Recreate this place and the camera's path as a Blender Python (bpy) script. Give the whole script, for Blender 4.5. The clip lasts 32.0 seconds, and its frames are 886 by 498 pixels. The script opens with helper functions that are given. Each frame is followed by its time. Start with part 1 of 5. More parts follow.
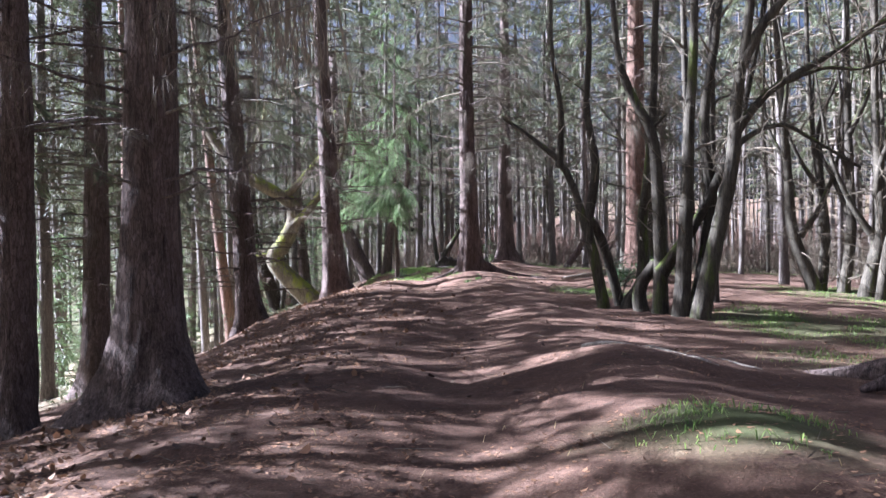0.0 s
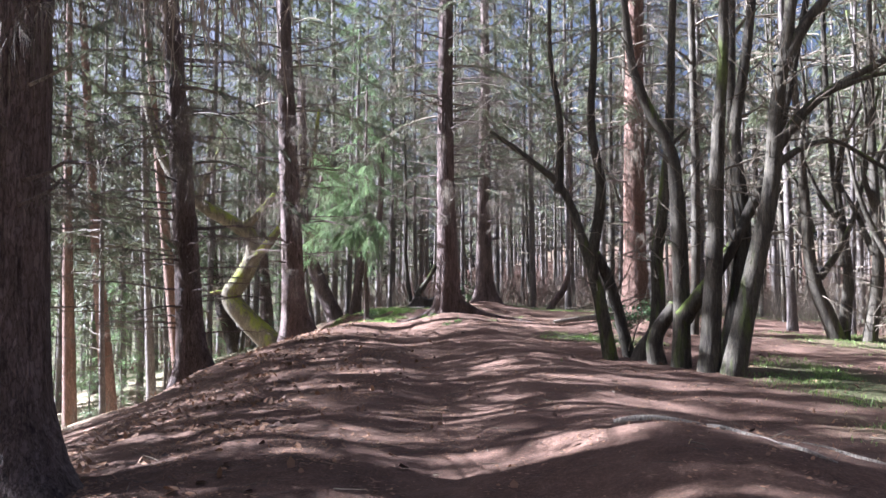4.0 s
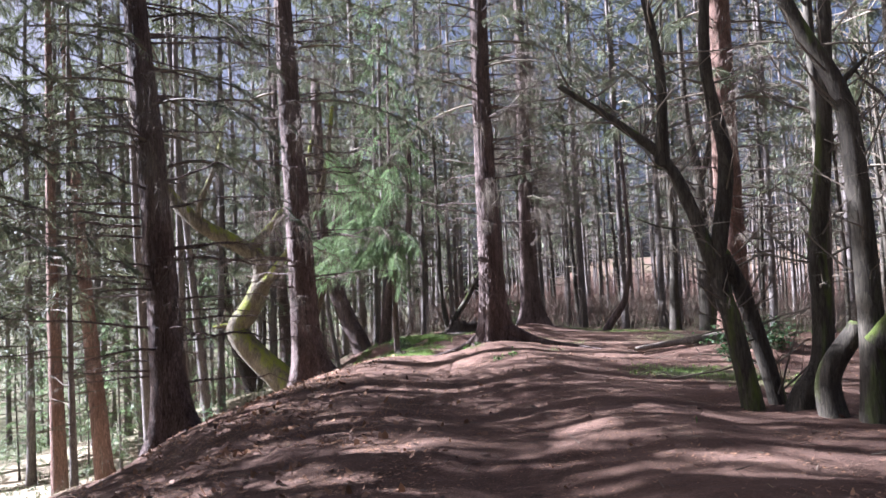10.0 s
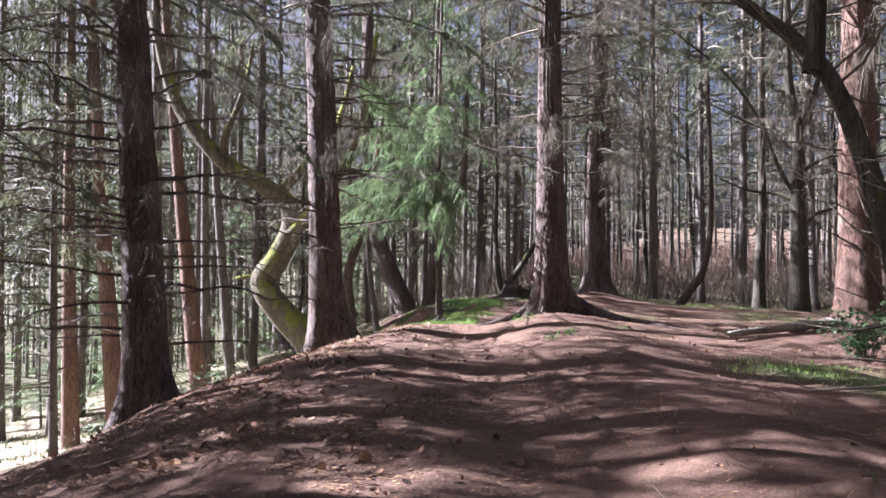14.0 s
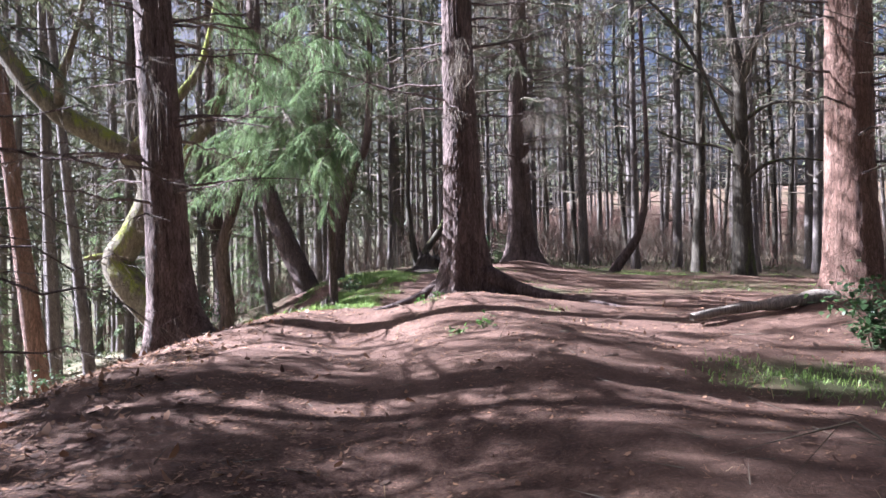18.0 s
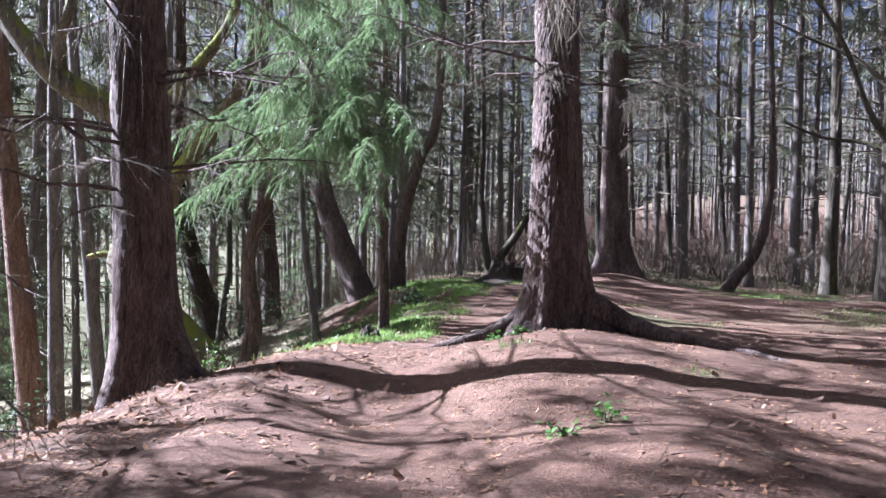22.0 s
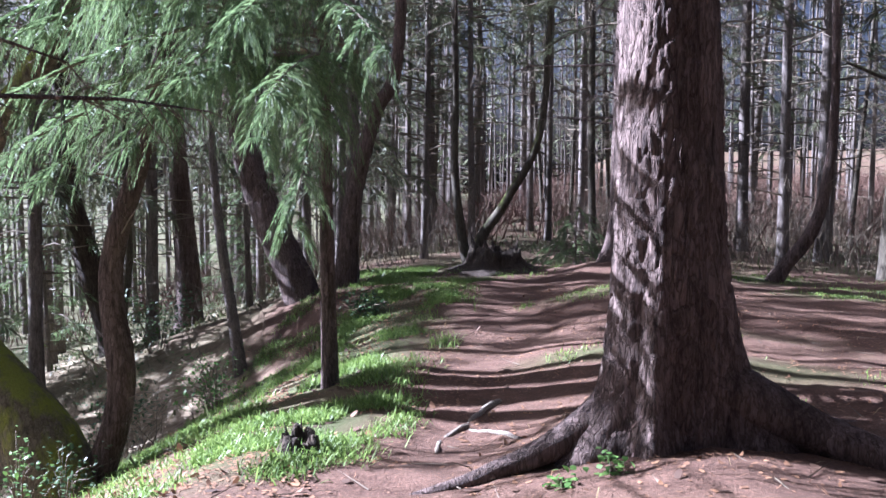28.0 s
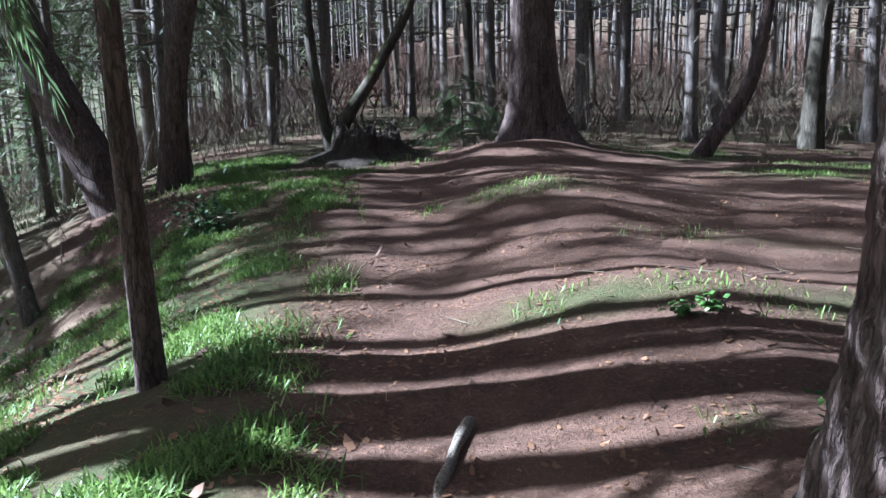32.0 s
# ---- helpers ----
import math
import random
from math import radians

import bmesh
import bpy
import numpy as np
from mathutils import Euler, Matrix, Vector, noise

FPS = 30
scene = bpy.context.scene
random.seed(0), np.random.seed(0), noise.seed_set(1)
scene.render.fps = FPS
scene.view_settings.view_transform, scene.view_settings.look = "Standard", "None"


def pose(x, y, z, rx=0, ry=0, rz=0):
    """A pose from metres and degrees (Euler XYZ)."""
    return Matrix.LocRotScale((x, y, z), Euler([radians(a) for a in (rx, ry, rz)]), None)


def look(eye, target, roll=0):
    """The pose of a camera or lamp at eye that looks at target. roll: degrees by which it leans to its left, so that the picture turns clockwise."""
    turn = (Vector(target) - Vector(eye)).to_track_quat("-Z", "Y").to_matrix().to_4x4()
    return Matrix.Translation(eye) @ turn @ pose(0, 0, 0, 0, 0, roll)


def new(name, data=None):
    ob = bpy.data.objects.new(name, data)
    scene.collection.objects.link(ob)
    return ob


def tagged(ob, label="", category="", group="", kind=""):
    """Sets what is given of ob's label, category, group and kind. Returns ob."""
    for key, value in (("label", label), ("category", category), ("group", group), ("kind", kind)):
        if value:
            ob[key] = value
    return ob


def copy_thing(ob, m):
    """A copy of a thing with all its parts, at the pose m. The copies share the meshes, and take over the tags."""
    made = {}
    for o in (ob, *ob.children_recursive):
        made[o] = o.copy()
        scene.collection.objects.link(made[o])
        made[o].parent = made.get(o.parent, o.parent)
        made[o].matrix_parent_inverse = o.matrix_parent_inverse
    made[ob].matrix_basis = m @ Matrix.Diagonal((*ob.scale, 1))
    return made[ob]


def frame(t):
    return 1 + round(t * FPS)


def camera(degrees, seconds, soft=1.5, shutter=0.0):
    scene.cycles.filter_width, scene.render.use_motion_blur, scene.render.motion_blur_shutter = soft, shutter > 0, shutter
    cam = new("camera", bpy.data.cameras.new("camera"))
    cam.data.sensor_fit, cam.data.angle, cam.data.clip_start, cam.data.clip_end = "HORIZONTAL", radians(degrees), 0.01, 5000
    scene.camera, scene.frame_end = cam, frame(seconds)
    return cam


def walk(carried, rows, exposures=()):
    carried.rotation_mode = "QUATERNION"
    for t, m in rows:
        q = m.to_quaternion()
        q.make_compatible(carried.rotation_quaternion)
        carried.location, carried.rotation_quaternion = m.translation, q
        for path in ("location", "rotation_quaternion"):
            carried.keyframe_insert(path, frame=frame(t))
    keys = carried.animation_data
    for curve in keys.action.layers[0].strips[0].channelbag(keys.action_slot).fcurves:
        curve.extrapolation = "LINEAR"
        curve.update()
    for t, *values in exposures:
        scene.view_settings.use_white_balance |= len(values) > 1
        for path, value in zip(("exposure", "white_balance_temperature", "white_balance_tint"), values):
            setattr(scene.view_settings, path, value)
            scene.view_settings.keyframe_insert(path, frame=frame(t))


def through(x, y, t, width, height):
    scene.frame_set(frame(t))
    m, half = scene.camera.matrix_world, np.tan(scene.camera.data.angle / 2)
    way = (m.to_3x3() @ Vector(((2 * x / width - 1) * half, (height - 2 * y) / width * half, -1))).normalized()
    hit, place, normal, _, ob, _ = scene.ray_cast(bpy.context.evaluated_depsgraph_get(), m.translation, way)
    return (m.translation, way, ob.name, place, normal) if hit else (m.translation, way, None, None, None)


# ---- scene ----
cam = camera(56.0, 32.0)
PATH = [
    (0, (2.493, -3.963, 1.192), (2.11, -2.0, 1.174), -0.7),
    (0.5, (2.213, -3.829, 1.243), (1.944, -1.847, 1.267), -1.3),
    (1, (2.109, -3.428, 1.229), (1.971, -1.443, 1.432), -1.3),
    (1.5, (2.066, -2.974, 1.217), (1.892, -0.988, 1.369), -2.1),
    (2, (2.036, -2.52, 1.197), (1.812, -0.552, 1.475), -1.1),
    (2.5, (1.999, -2.122, 1.189), (1.809, -0.155, 1.499), -1.6),
    (3, (1.924, -1.765, 1.195), (1.825, 0.219, 1.426), -2.7),
    (3.5, (1.949, -1.412, 1.15), (1.671, 0.556, 1.369), -1.1),
    (4, (1.89, -1.181, 1.121), (1.572, 0.792, 1.199), -0.0),
    (4.5, (1.73, -0.798, 1.099), (1.512, 1.19, 1.139), -0.5),
    (6.5, (1.474, 0.599, 1.158), (1.29, 2.589, 1.072), -0.7),
    (7, (1.502, 1.014, 1.121), (1.195, 2.99, 1.09), 0.9),
    (7.5, (1.466, 1.314, 1.117), (1.163, 3.291, 1.119), -0.2),
    (8, (1.308, 1.749, 1.116), (1.205, 3.745, 1.196), -1.6),
    (8.5, (1.238, 2.085, 1.114), (1.097, 4.078, 1.203), -0.9),
    (9, (1.116, 2.47, 1.177), (0.725, 4.426, 1.325), -0.3),
    (9.5, (0.994, 2.842, 1.132), (0.663, 4.803, 1.349), -2.0),
    (10, (0.893, 3.189, 1.157), (0.503, 5.146, 1.287), -2.3),
    (10.5, (0.821, 3.571, 1.178), (0.303, 5.497, 1.33), -0.5),
    (11, (0.763, 3.939, 1.161), (0.371, 5.894, 1.324), -0.8),
    (11.5, (0.71, 4.267, 1.175), (0.392, 6.24, 1.235), -1.4),
    (12, (0.699, 4.728, 1.187), (0.342, 6.695, 1.131), -1.3),
    (12.5, (0.653, 5.096, 1.212), (0.182, 7.039, 1.16), -0.5),
    (13, (0.534, 5.527, 1.186), (0.196, 7.497, 1.261), -0.8),
    (13.5, (0.52, 5.956, 1.193), (0.074, 7.904, 1.267), -0.3),
    (14, (0.539, 6.386, 1.144), (-0.002, 8.311, 1.181), 0.6),
    (14.5, (0.464, 6.848, 1.099), (0.044, 8.801, 1.208), 0.5),
    (15, (0.439, 7.28, 1.088), (0.038, 9.239, 1.05), -0.4),
    (15.5, (0.397, 7.781, 1.094), (-0.076, 9.724, 1.035), 0.1),
    (17.5, (0.093, 9.618, 1.171), (-0.32, 11.575, 1.178), -0.2),
    (18, (0.285, 9.995, 1.139), (-0.09, 11.959, 1.1), -1.0),
    (18.5, (0.188, 10.524, 1.15), (-0.306, 12.462, 1.139), 0.1),
    (19, (0.047, 10.873, 1.17), (-0.416, 12.819, 1.186), -0.6),
    (19.5, (-0.096, 11.318, 1.209), (-0.475, 13.282, 1.2), -1.7),
    (20, (-0.228, 11.843, 1.208), (-0.691, 13.788, 1.179), -0.7),
    (20.5, (-0.34, 12.272, 1.232), (-0.831, 14.21, 1.194), -0.0),
    (21, (-0.484, 12.771, 1.283), (-0.909, 14.725, 1.319), -0.9),
    (21.5, (-0.619, 13.26, 1.266), (-1.135, 15.192, 1.327), 0.2),
    (22, (-0.585, 13.698, 1.286), (-1.127, 15.622, 1.241), 0.9),
    (22.5, (-0.788, 14.253, 1.319), (-1.377, 16.164, 1.293), 0.6),
    (23, (-0.806, 14.683, 1.418), (-1.468, 16.569, 1.400), 1.0),
    (23.5, (-0.943, 15.194, 1.385), (-1.607, 17.078, 1.297), 1.4),
    (24, (-1.177, 15.696, 1.364), (-1.740, 17.615, 1.364), -0.3),
    (24.5, (-1.250, 16.017, 1.428), (-1.870, 17.919, 1.406), 0.8),
    (26.5, (-1.854, 17.417, 1.567), (-2.421, 19.334, 1.53), 1.5),
    (27, (-2.014, 17.733, 1.568), (-2.408, 19.692, 1.474), 1.6),
    (27.5, (-2.164, 18.148, 1.63), (-2.516, 20.112, 1.502), -0.1),
    (28, (-2.297, 18.63, 1.637), (-2.721, 20.58, 1.496), 0.2),
    (28.5, (-2.471, 19.099, 1.598), (-2.722, 21.064, 1.324), -0.3),
    (29, (-2.695, 19.583, 1.609), (-2.757, 21.56, 1.311), -0.6),
    (29.5, (-2.785, 20.046, 1.629), (-2.896, 21.995, 1.193), 0.2),
    (30, (-2.866, 20.444, 1.645), (-3.006, 22.367, 1.114), -0.1),
    (30.5, (-3.055, 20.838, 1.569), (-3.123, 22.778, 1.088), -0.4),
    (31, (-3.114, 21.18, 1.565), (-3.262, 23.112, 1.071), 0.3),
    (31.5, (-3.177, 21.65, 1.531), (-3.378, 23.578, 1.039), 0.3),
    (32, (-3.341, 22.035, 1.465), (-3.397, 23.987, 1.03), -1.3),
]
EXPOSURES = [(0, 2.72, 5050, 20), (1, 2.70, 5350, 24), (2, 2.95, 5150, 18), (3, 2.55, 5550, 25), (4, 2.90, 5150, 20), (7, 2.85, 4900, 22), (8, 2.62, 5250, 24), (10, 2.64, 5200, 23), (11, 2.85, 5000, 24),
             (12, 2.72, 4980, 22), (13, 2.63, 5300, 24), (15, 2.58, 5350, 22), (18, 2.70, 5200, 24), (20, 2.63, 5170, 24), (22, 2.55, 5000, 21), (24, 2.32, 4980, 21), (27, 2.43, 4950, 26), (29, 2.32, 4850, 21), (30, 2.20, 4650, 14), (32, 2.10, 4700, 11)]
walk(cam, [(t, look(eye, target, roll)) for t, eye, target, roll in PATH], EXPOSURES)

# ---------------------------------------------------------------- light
SUN_FROM = Vector((-0.842, 0.05, 0.54)).normalized()
world = bpy.data.worlds.new("sky")
scene.world = world
world.use_nodes = True
wn = world.node_tree.nodes
sky = wn.new("ShaderNodeTexSky")
sky.sky_type = "NISHITA"
sky.sun_disc = False
sky.sun_elevation = math.asin(SUN_FROM.z)
sky.sun_rotation = math.atan2(SUN_FROM.x, SUN_FROM.y)
sky.air_density, sky.dust_density, sky.ozone_density = 0.7, 10.0, 0.6
world.node_tree.links.new(sky.outputs[0], wn["Background"].inputs[0])
wn["Background"].inputs[1].default_value = 0.030

sun = new("sun", bpy.data.lights.new("sun", "SUN"))
sun.data.energy, sun.data.angle, sun.data.color = 7.6, radians(0.55), (1.0, 0.95, 0.87)
sun.matrix_world = look(SUN_FROM * 50, (0, 0, 0))

# ---------------------------------------------------------------- numeric helpers
TAU = 2 * math.pi
rng = np.random.default_rng(7)


def hash3(i, j, k, seed):
    n = (i * 374761393 + j * 668265263 + k * 2147483647 + seed * 974711).astype(np.int64) & 0xFFFFFFFF
    n = ((n ^ (n >> 13)) * 1274126177) & 0xFFFFFFFF
    n = ((n ^ (n >> 16)) * 2246822519) & 0xFFFFFFFF
    return ((n ^ (n >> 15)) & 0xFFFF) / 65535.0


def vnoise(p, seed=0):
    """Smooth value noise of points (n, 3), from -1 to 1."""
    p = np.asarray(p, float)
    c = np.floor(p).astype(np.int64)
    f = p - c
    f = f * f * (3 - 2 * f)
    out = 0
    for dx in (0, 1):
        for dy in (0, 1):
            for dz in (0, 1):
                w = (f[:, 0] if dx else 1 - f[:, 0]) * (f[:, 1] if dy else 1 - f[:, 1]) * (f[:, 2] if dz else 1 - f[:, 2])
                out = out + w * hash3(c[:, 0] + dx, c[:, 1] + dy, c[:, 2] + dz, seed)
    return out * 2 - 1


def soft(u):
    return np.log1p(np.exp(np.clip(u, -30, 30))) + np.maximum(u - 30, 0)


class Soup:
    """Triangles gathered into one mesh."""

    def __init__(self):
        self.v, self.t, self.n = [], [], 0

    def add(self, verts, tris):
        verts = np.asarray(verts, np.float32).reshape(-1, 3)
        self.v.append(verts)
        self.t.append(np.asarray(tris, np.int64).reshape(-1, 3) + self.n)
        self.n += len(verts)

    def mesh(self, name, material, smooth=True):
        me = bpy.data.meshes.new(name)
        v, t = np.concatenate(self.v), np.concatenate(self.t).astype(np.int32)
        me.vertices.add(len(v))
        me.vertices.foreach_set("co", v.ravel())
        me.loops.add(t.size)
        me.loops.foreach_set("vertex_index", t.ravel())
        me.polygons.add(len(t))
        me.polygons.foreach_set("loop_start", np.arange(0, t.size, 3, dtype=np.int32))
        me.polygons.foreach_set("use_smooth", np.full(len(t), smooth))
        me.materials.append(material)
        me.update()
        me.validate()
        return me


def part(name, shape, material, parent, label="", smooth=True):
    """One mesh object under a thing or a part; shape is a Soup or a finished mesh."""
    me = shape.mesh(name, material, smooth) if isinstance(shape, Soup) else shape
    ob = new(name, me)
    ob.parent = parent
    if label:
        tagged(ob, label)
    return ob


def thing(name, at, label, category, group="", turn=0.0):
    ob = new(name)
    ob.matrix_basis = pose(at[0], at[1], at[2], 0, 0, turn)
    return tagged(ob, label, category, group)


def curve_points(ctrl, n):
    """A smooth line (Catmull-Rom) of n points through a few control points."""
    c = np.asarray(ctrl, float)
    if len(c) == 2:
        return c[0] + np.linspace(0, 1, n)[:, None] * (c[1] - c[0])
    c = np.vstack([2 * c[0] - c[1], c, 2 * c[-1] - c[-2]])
    u = np.linspace(0, len(c) - 3 - 1e-6, n)
    i = u.astype(int)
    f = (u - i)[:, None]
    a, b, d, e = c[i], c[i + 1], c[i + 2], c[i + 3]
    return 0.5 * (2 * b + (d - a) * f + (2 * a - 5 * b + 4 * d - e) * f**2 + (3 * b - a - 3 * d + e) * f**3)


def bark_scales(around, along, wide, tall, loops, seed):
    """Flaky plates on an unrolled trunk: uneven cells with grooves between them; around runs over whole cells and closes."""
    u, v = around / wide, along / tall
    u = u + 0.35 * vnoise(np.stack([u * 0.6, v * 0.6, 0 * u], -1), seed + 1)
    iu, iv = np.floor(u).astype(np.int64), np.floor(v).astype(np.int64)
    near, next_near, own = np.full(len(u), 9.0), np.full(len(u), 9.0), np.zeros(len(u))
    for a in (-1, 0, 1):
        for c in (-1, 0, 1):
            cu, cv = iu + a, iv + c
            wrap = cu % loops
            px = cu + hash3(wrap, cv, 0 * cu, seed + 2)
            py = cv + hash3(wrap, cv, 0 * cu + 1, seed + 3)
            d = np.hypot(u - px, v - py)
            closer = d < near
            next_near = np.where(closer, near, np.minimum(next_near, d))
            own = np.where(closer, hash3(wrap, cv, 0 * cu + 2, seed + 4), own)
            near = np.where(closer, d, near)
    return np.clip((next_near - near) / 0.3, 0, 1) * (0.35 + 0.65 * own)


def tube(soup, pts, rads, sides=6, rough=0.0, seed=0, grain=9.0, lobes=(), closed=True, scaly=0.0):
    """A tapered tube along pts; rough adds furrows, lobes (angle, width, reach, height) add root flares at the foot."""
    pts = np.asarray(pts, float)
    m = len(pts)
    rads = np.broadcast_to(np.asarray(rads, float), (m,))
    tan = np.gradient(pts, axis=0)
    tan /= np.linalg.norm(tan, axis=1)[:, None] + 1e-9
    ref = np.array([1.0, 0, 0]) if abs(tan[:, 2]).mean() > 0.6 else np.array([0, 0, 1.0])
    side = ref - tan * (tan @ ref)[:, None]
    side /= np.linalg.norm(side, axis=1)[:, None] + 1e-9
    up = np.cross(tan, side)
    ang = np.linspace(0, 2 * np.pi, sides, endpoint=False)
    r = np.repeat(rads[:, None], sides, 1)
    if len(lobes):
        high = pts[:, 2] - pts[0, 2]
        for a, w, reach, h in lobes:
            off = (ang - a + np.pi) % (2 * np.pi) - np.pi
            r = r + reach * np.exp(-np.maximum(high, 0) / h)[:, None] * np.exp(-((off / w) ** 2))[None]
    if rough:
        long = np.cumsum(np.r_[0, np.linalg.norm(np.diff(pts, axis=0), axis=1)])
        base = rads.mean()
        q = np.stack([np.cos(ang)[None] * base * grain + 0 * r, np.sin(ang)[None] * base * grain + 0 * r, long[:, None] * grain * 0.22 + 0 * r], -1)
        q = q.reshape(-1, 3)
        furrow = 1 - 2 * np.abs(vnoise(q, seed))
        plates = vnoise(q * (2.6, 2.6, 5.0), seed + 5)
        swell = vnoise(q * 0.25, seed + 9)
        r = r + rough * (0.55 * furrow + 0.35 * plates + 0.9 * swell).reshape(r.shape)
    if scaly:
        loops = max(6, int(TAU * base / 0.055))
        flake = bark_scales((ang[None] / TAU * loops + 0 * r).ravel(), (long[:, None] + 0 * r).ravel(), 1.0, 0.19, loops, seed)
        r = r + scaly * (flake.reshape(r.shape) - 0.4)
    v = pts[:, None] + r[..., None] * (np.cos(ang)[None, :, None] * side[:, None] + np.sin(ang)[None, :, None] * up[:, None])
    i = np.arange(m - 1)[:, None] * sides
    j = np.arange(sides)[None]
    k = (j + 1) % sides
    a, b, c, d = i + j, i + k, i + sides + k, i + sides + j
    tris = np.concatenate([np.stack([a, b, c], -1).reshape(-1, 3), np.stack([a, c, d], -1).reshape(-1, 3)])
    v = v.reshape(-1, 3)
    if closed:
        v = np.vstack([v, pts[-1] + tan[-1] * rads[-1] * 0.4])
        top = (m - 1) * sides
        tris = np.concatenate([tris, np.stack([top + np.arange(sides), top + (np.arange(sides) + 1) % sides, np.full(sides, m * sides)], -1)])
    soup.add(v, tris)


def spikes(soup, p, d, length, width):
    """Many thin three-sided needles: feet p, ways d, of given lengths and widths (all arrays)."""
    n = len(p)
    d = d / (np.linalg.norm(d, axis=1)[:, None] + 1e-9)
    a = np.cross(d, rng.normal(size=(n, 3)))
    a /= np.linalg.norm(a, axis=1)[:, None] + 1e-9
    b = np.cross(d, a)
    w = np.reshape(width, (-1, 1)) * np.ones((n, 1))
    foot = [p + w * (math.cos(q) * a + math.sin(q) * b) for q in (0, 2.094, 4.189)]
    v = np.stack([*foot, p + d * np.reshape(length, (-1, 1))], 1)
    i = np.arange(n)[:, None, None] * 4
    soup.add(v.reshape(-1, 3), (i + np.array([[0, 1, 3], [1, 2, 3], [2, 0, 3]])[None]).reshape(-1, 3))


def blades(soup, p, d, length, width, bend):
    """Flat pointed blades (grass, leaves) with one fold: feet p, ways d; bend is how far the tip sinks."""
    n = len(p)
    d = d / (np.linalg.norm(d, axis=1)[:, None] + 1e-9)
    a = np.cross(d, (0, 0, 1.0)) + 1e-4
    a /= np.linalg.norm(a, axis=1)[:, None]
    w, l, s = (np.reshape(q, (-1, 1)) * np.ones((n, 1)) for q in (width, length, bend))
    mid = p + d * l * 0.55
    tip = p + d * l - np.array([0, 0, 1.0]) * s
    v = np.stack([p - a * w * 0.5, p + a * w * 0.5, mid + a * w * 0.6, mid - a * w * 0.6, tip], 1)
    i = np.arange(n)[:, None, None] * 5
    soup.add(v.reshape(-1, 3), (i + np.array([[0, 1, 2], [0, 2, 3], [3, 2, 4]])[None]).reshape(-1, 3))


def sprigs(soup, p, d, length, width, bend):
    """Flat pointed sprigs of needles, widest in the middle: feet p, ways d."""
    n = len(p)
    d = d / (np.linalg.norm(d, axis=1)[:, None] + 1e-9)
    a = np.cross(d, (0, 0, 1.0)) + rng.normal(0, 0.35, (n, 3))
    a /= np.linalg.norm(a, axis=1)[:, None] + 1e-9
    w, l, s = (np.reshape(q, (-1, 1)) * np.ones((n, 1)) for q in (width, length, bend))
    mid = p + d * l * 0.45
    tip = p + d * l - np.array([0, 0, 1.0]) * s
    v = np.stack([p, mid + a * w * 0.5, tip, mid - a * w * 0.5], 1)
    i = np.arange(n)[:, None, None] * 4
    soup.add(v.reshape(-1, 3), (i + np.array([[0, 1, 2], [0, 2, 3]])[None]).reshape(-1, 3))


# ---------------------------------------------------------------- materials
def material(name):
    m = bpy.data.materials.new(name)
    m.use_nodes = True
    return m, m.node_tree.nodes, m.node_tree.links, m.node_tree.nodes["Principled BSDF"]


def node(nodes, kind, **values):
    n = nodes.new(kind)
    for key, value in values.items():
        n.inputs[key.replace("_", " ")].default_value = value
    return n


def ramp(nodes, links, source, stops):
    r = nodes.new("ShaderNodeValToRGB")
    e = r.color_ramp.elements
    e[0].position, e[0].color = stops[0][0], (*stops[0][1], 1)
    e[1].position, e[1].color = stops[-1][0], (*stops[-1][1], 1)
    for at, colour in stops[1:-1]:
        e.new(at).color = (*colour, 1)
    links.new(source, r.inputs[0])
    return r.outputs[0]


def mixed(nodes, links, fac, a, b):
    m = nodes.new("ShaderNodeMix")
    m.data_type = "RGBA"
    for socket, value in ((m.inputs[0], fac), (m.inputs[6], a), (m.inputs[7], b)):
        if isinstance(value, (tuple, float, int)):
            socket.default_value = (*value, 1) if isinstance(value, tuple) else value
        else:
            links.new(value, socket)
    return m.outputs[2]


def coords(nodes, links, scale):
    tc, mp = nodes.new("ShaderNodeTexCoord"), nodes.new("ShaderNodeMapping")
    mp.inputs["Scale"].default_value = scale
    links.new(tc.outputs["Object"], mp.inputs[0])
    return mp.outputs[0]


def bump(nodes, links, height, distance, normal_in, strength=0.8):
    b = node(nodes, "ShaderNodeBump", Strength=strength, Distance=distance)
    links.new(height, b.inputs["Height"])
    links.new(b.outputs[0], normal_in)


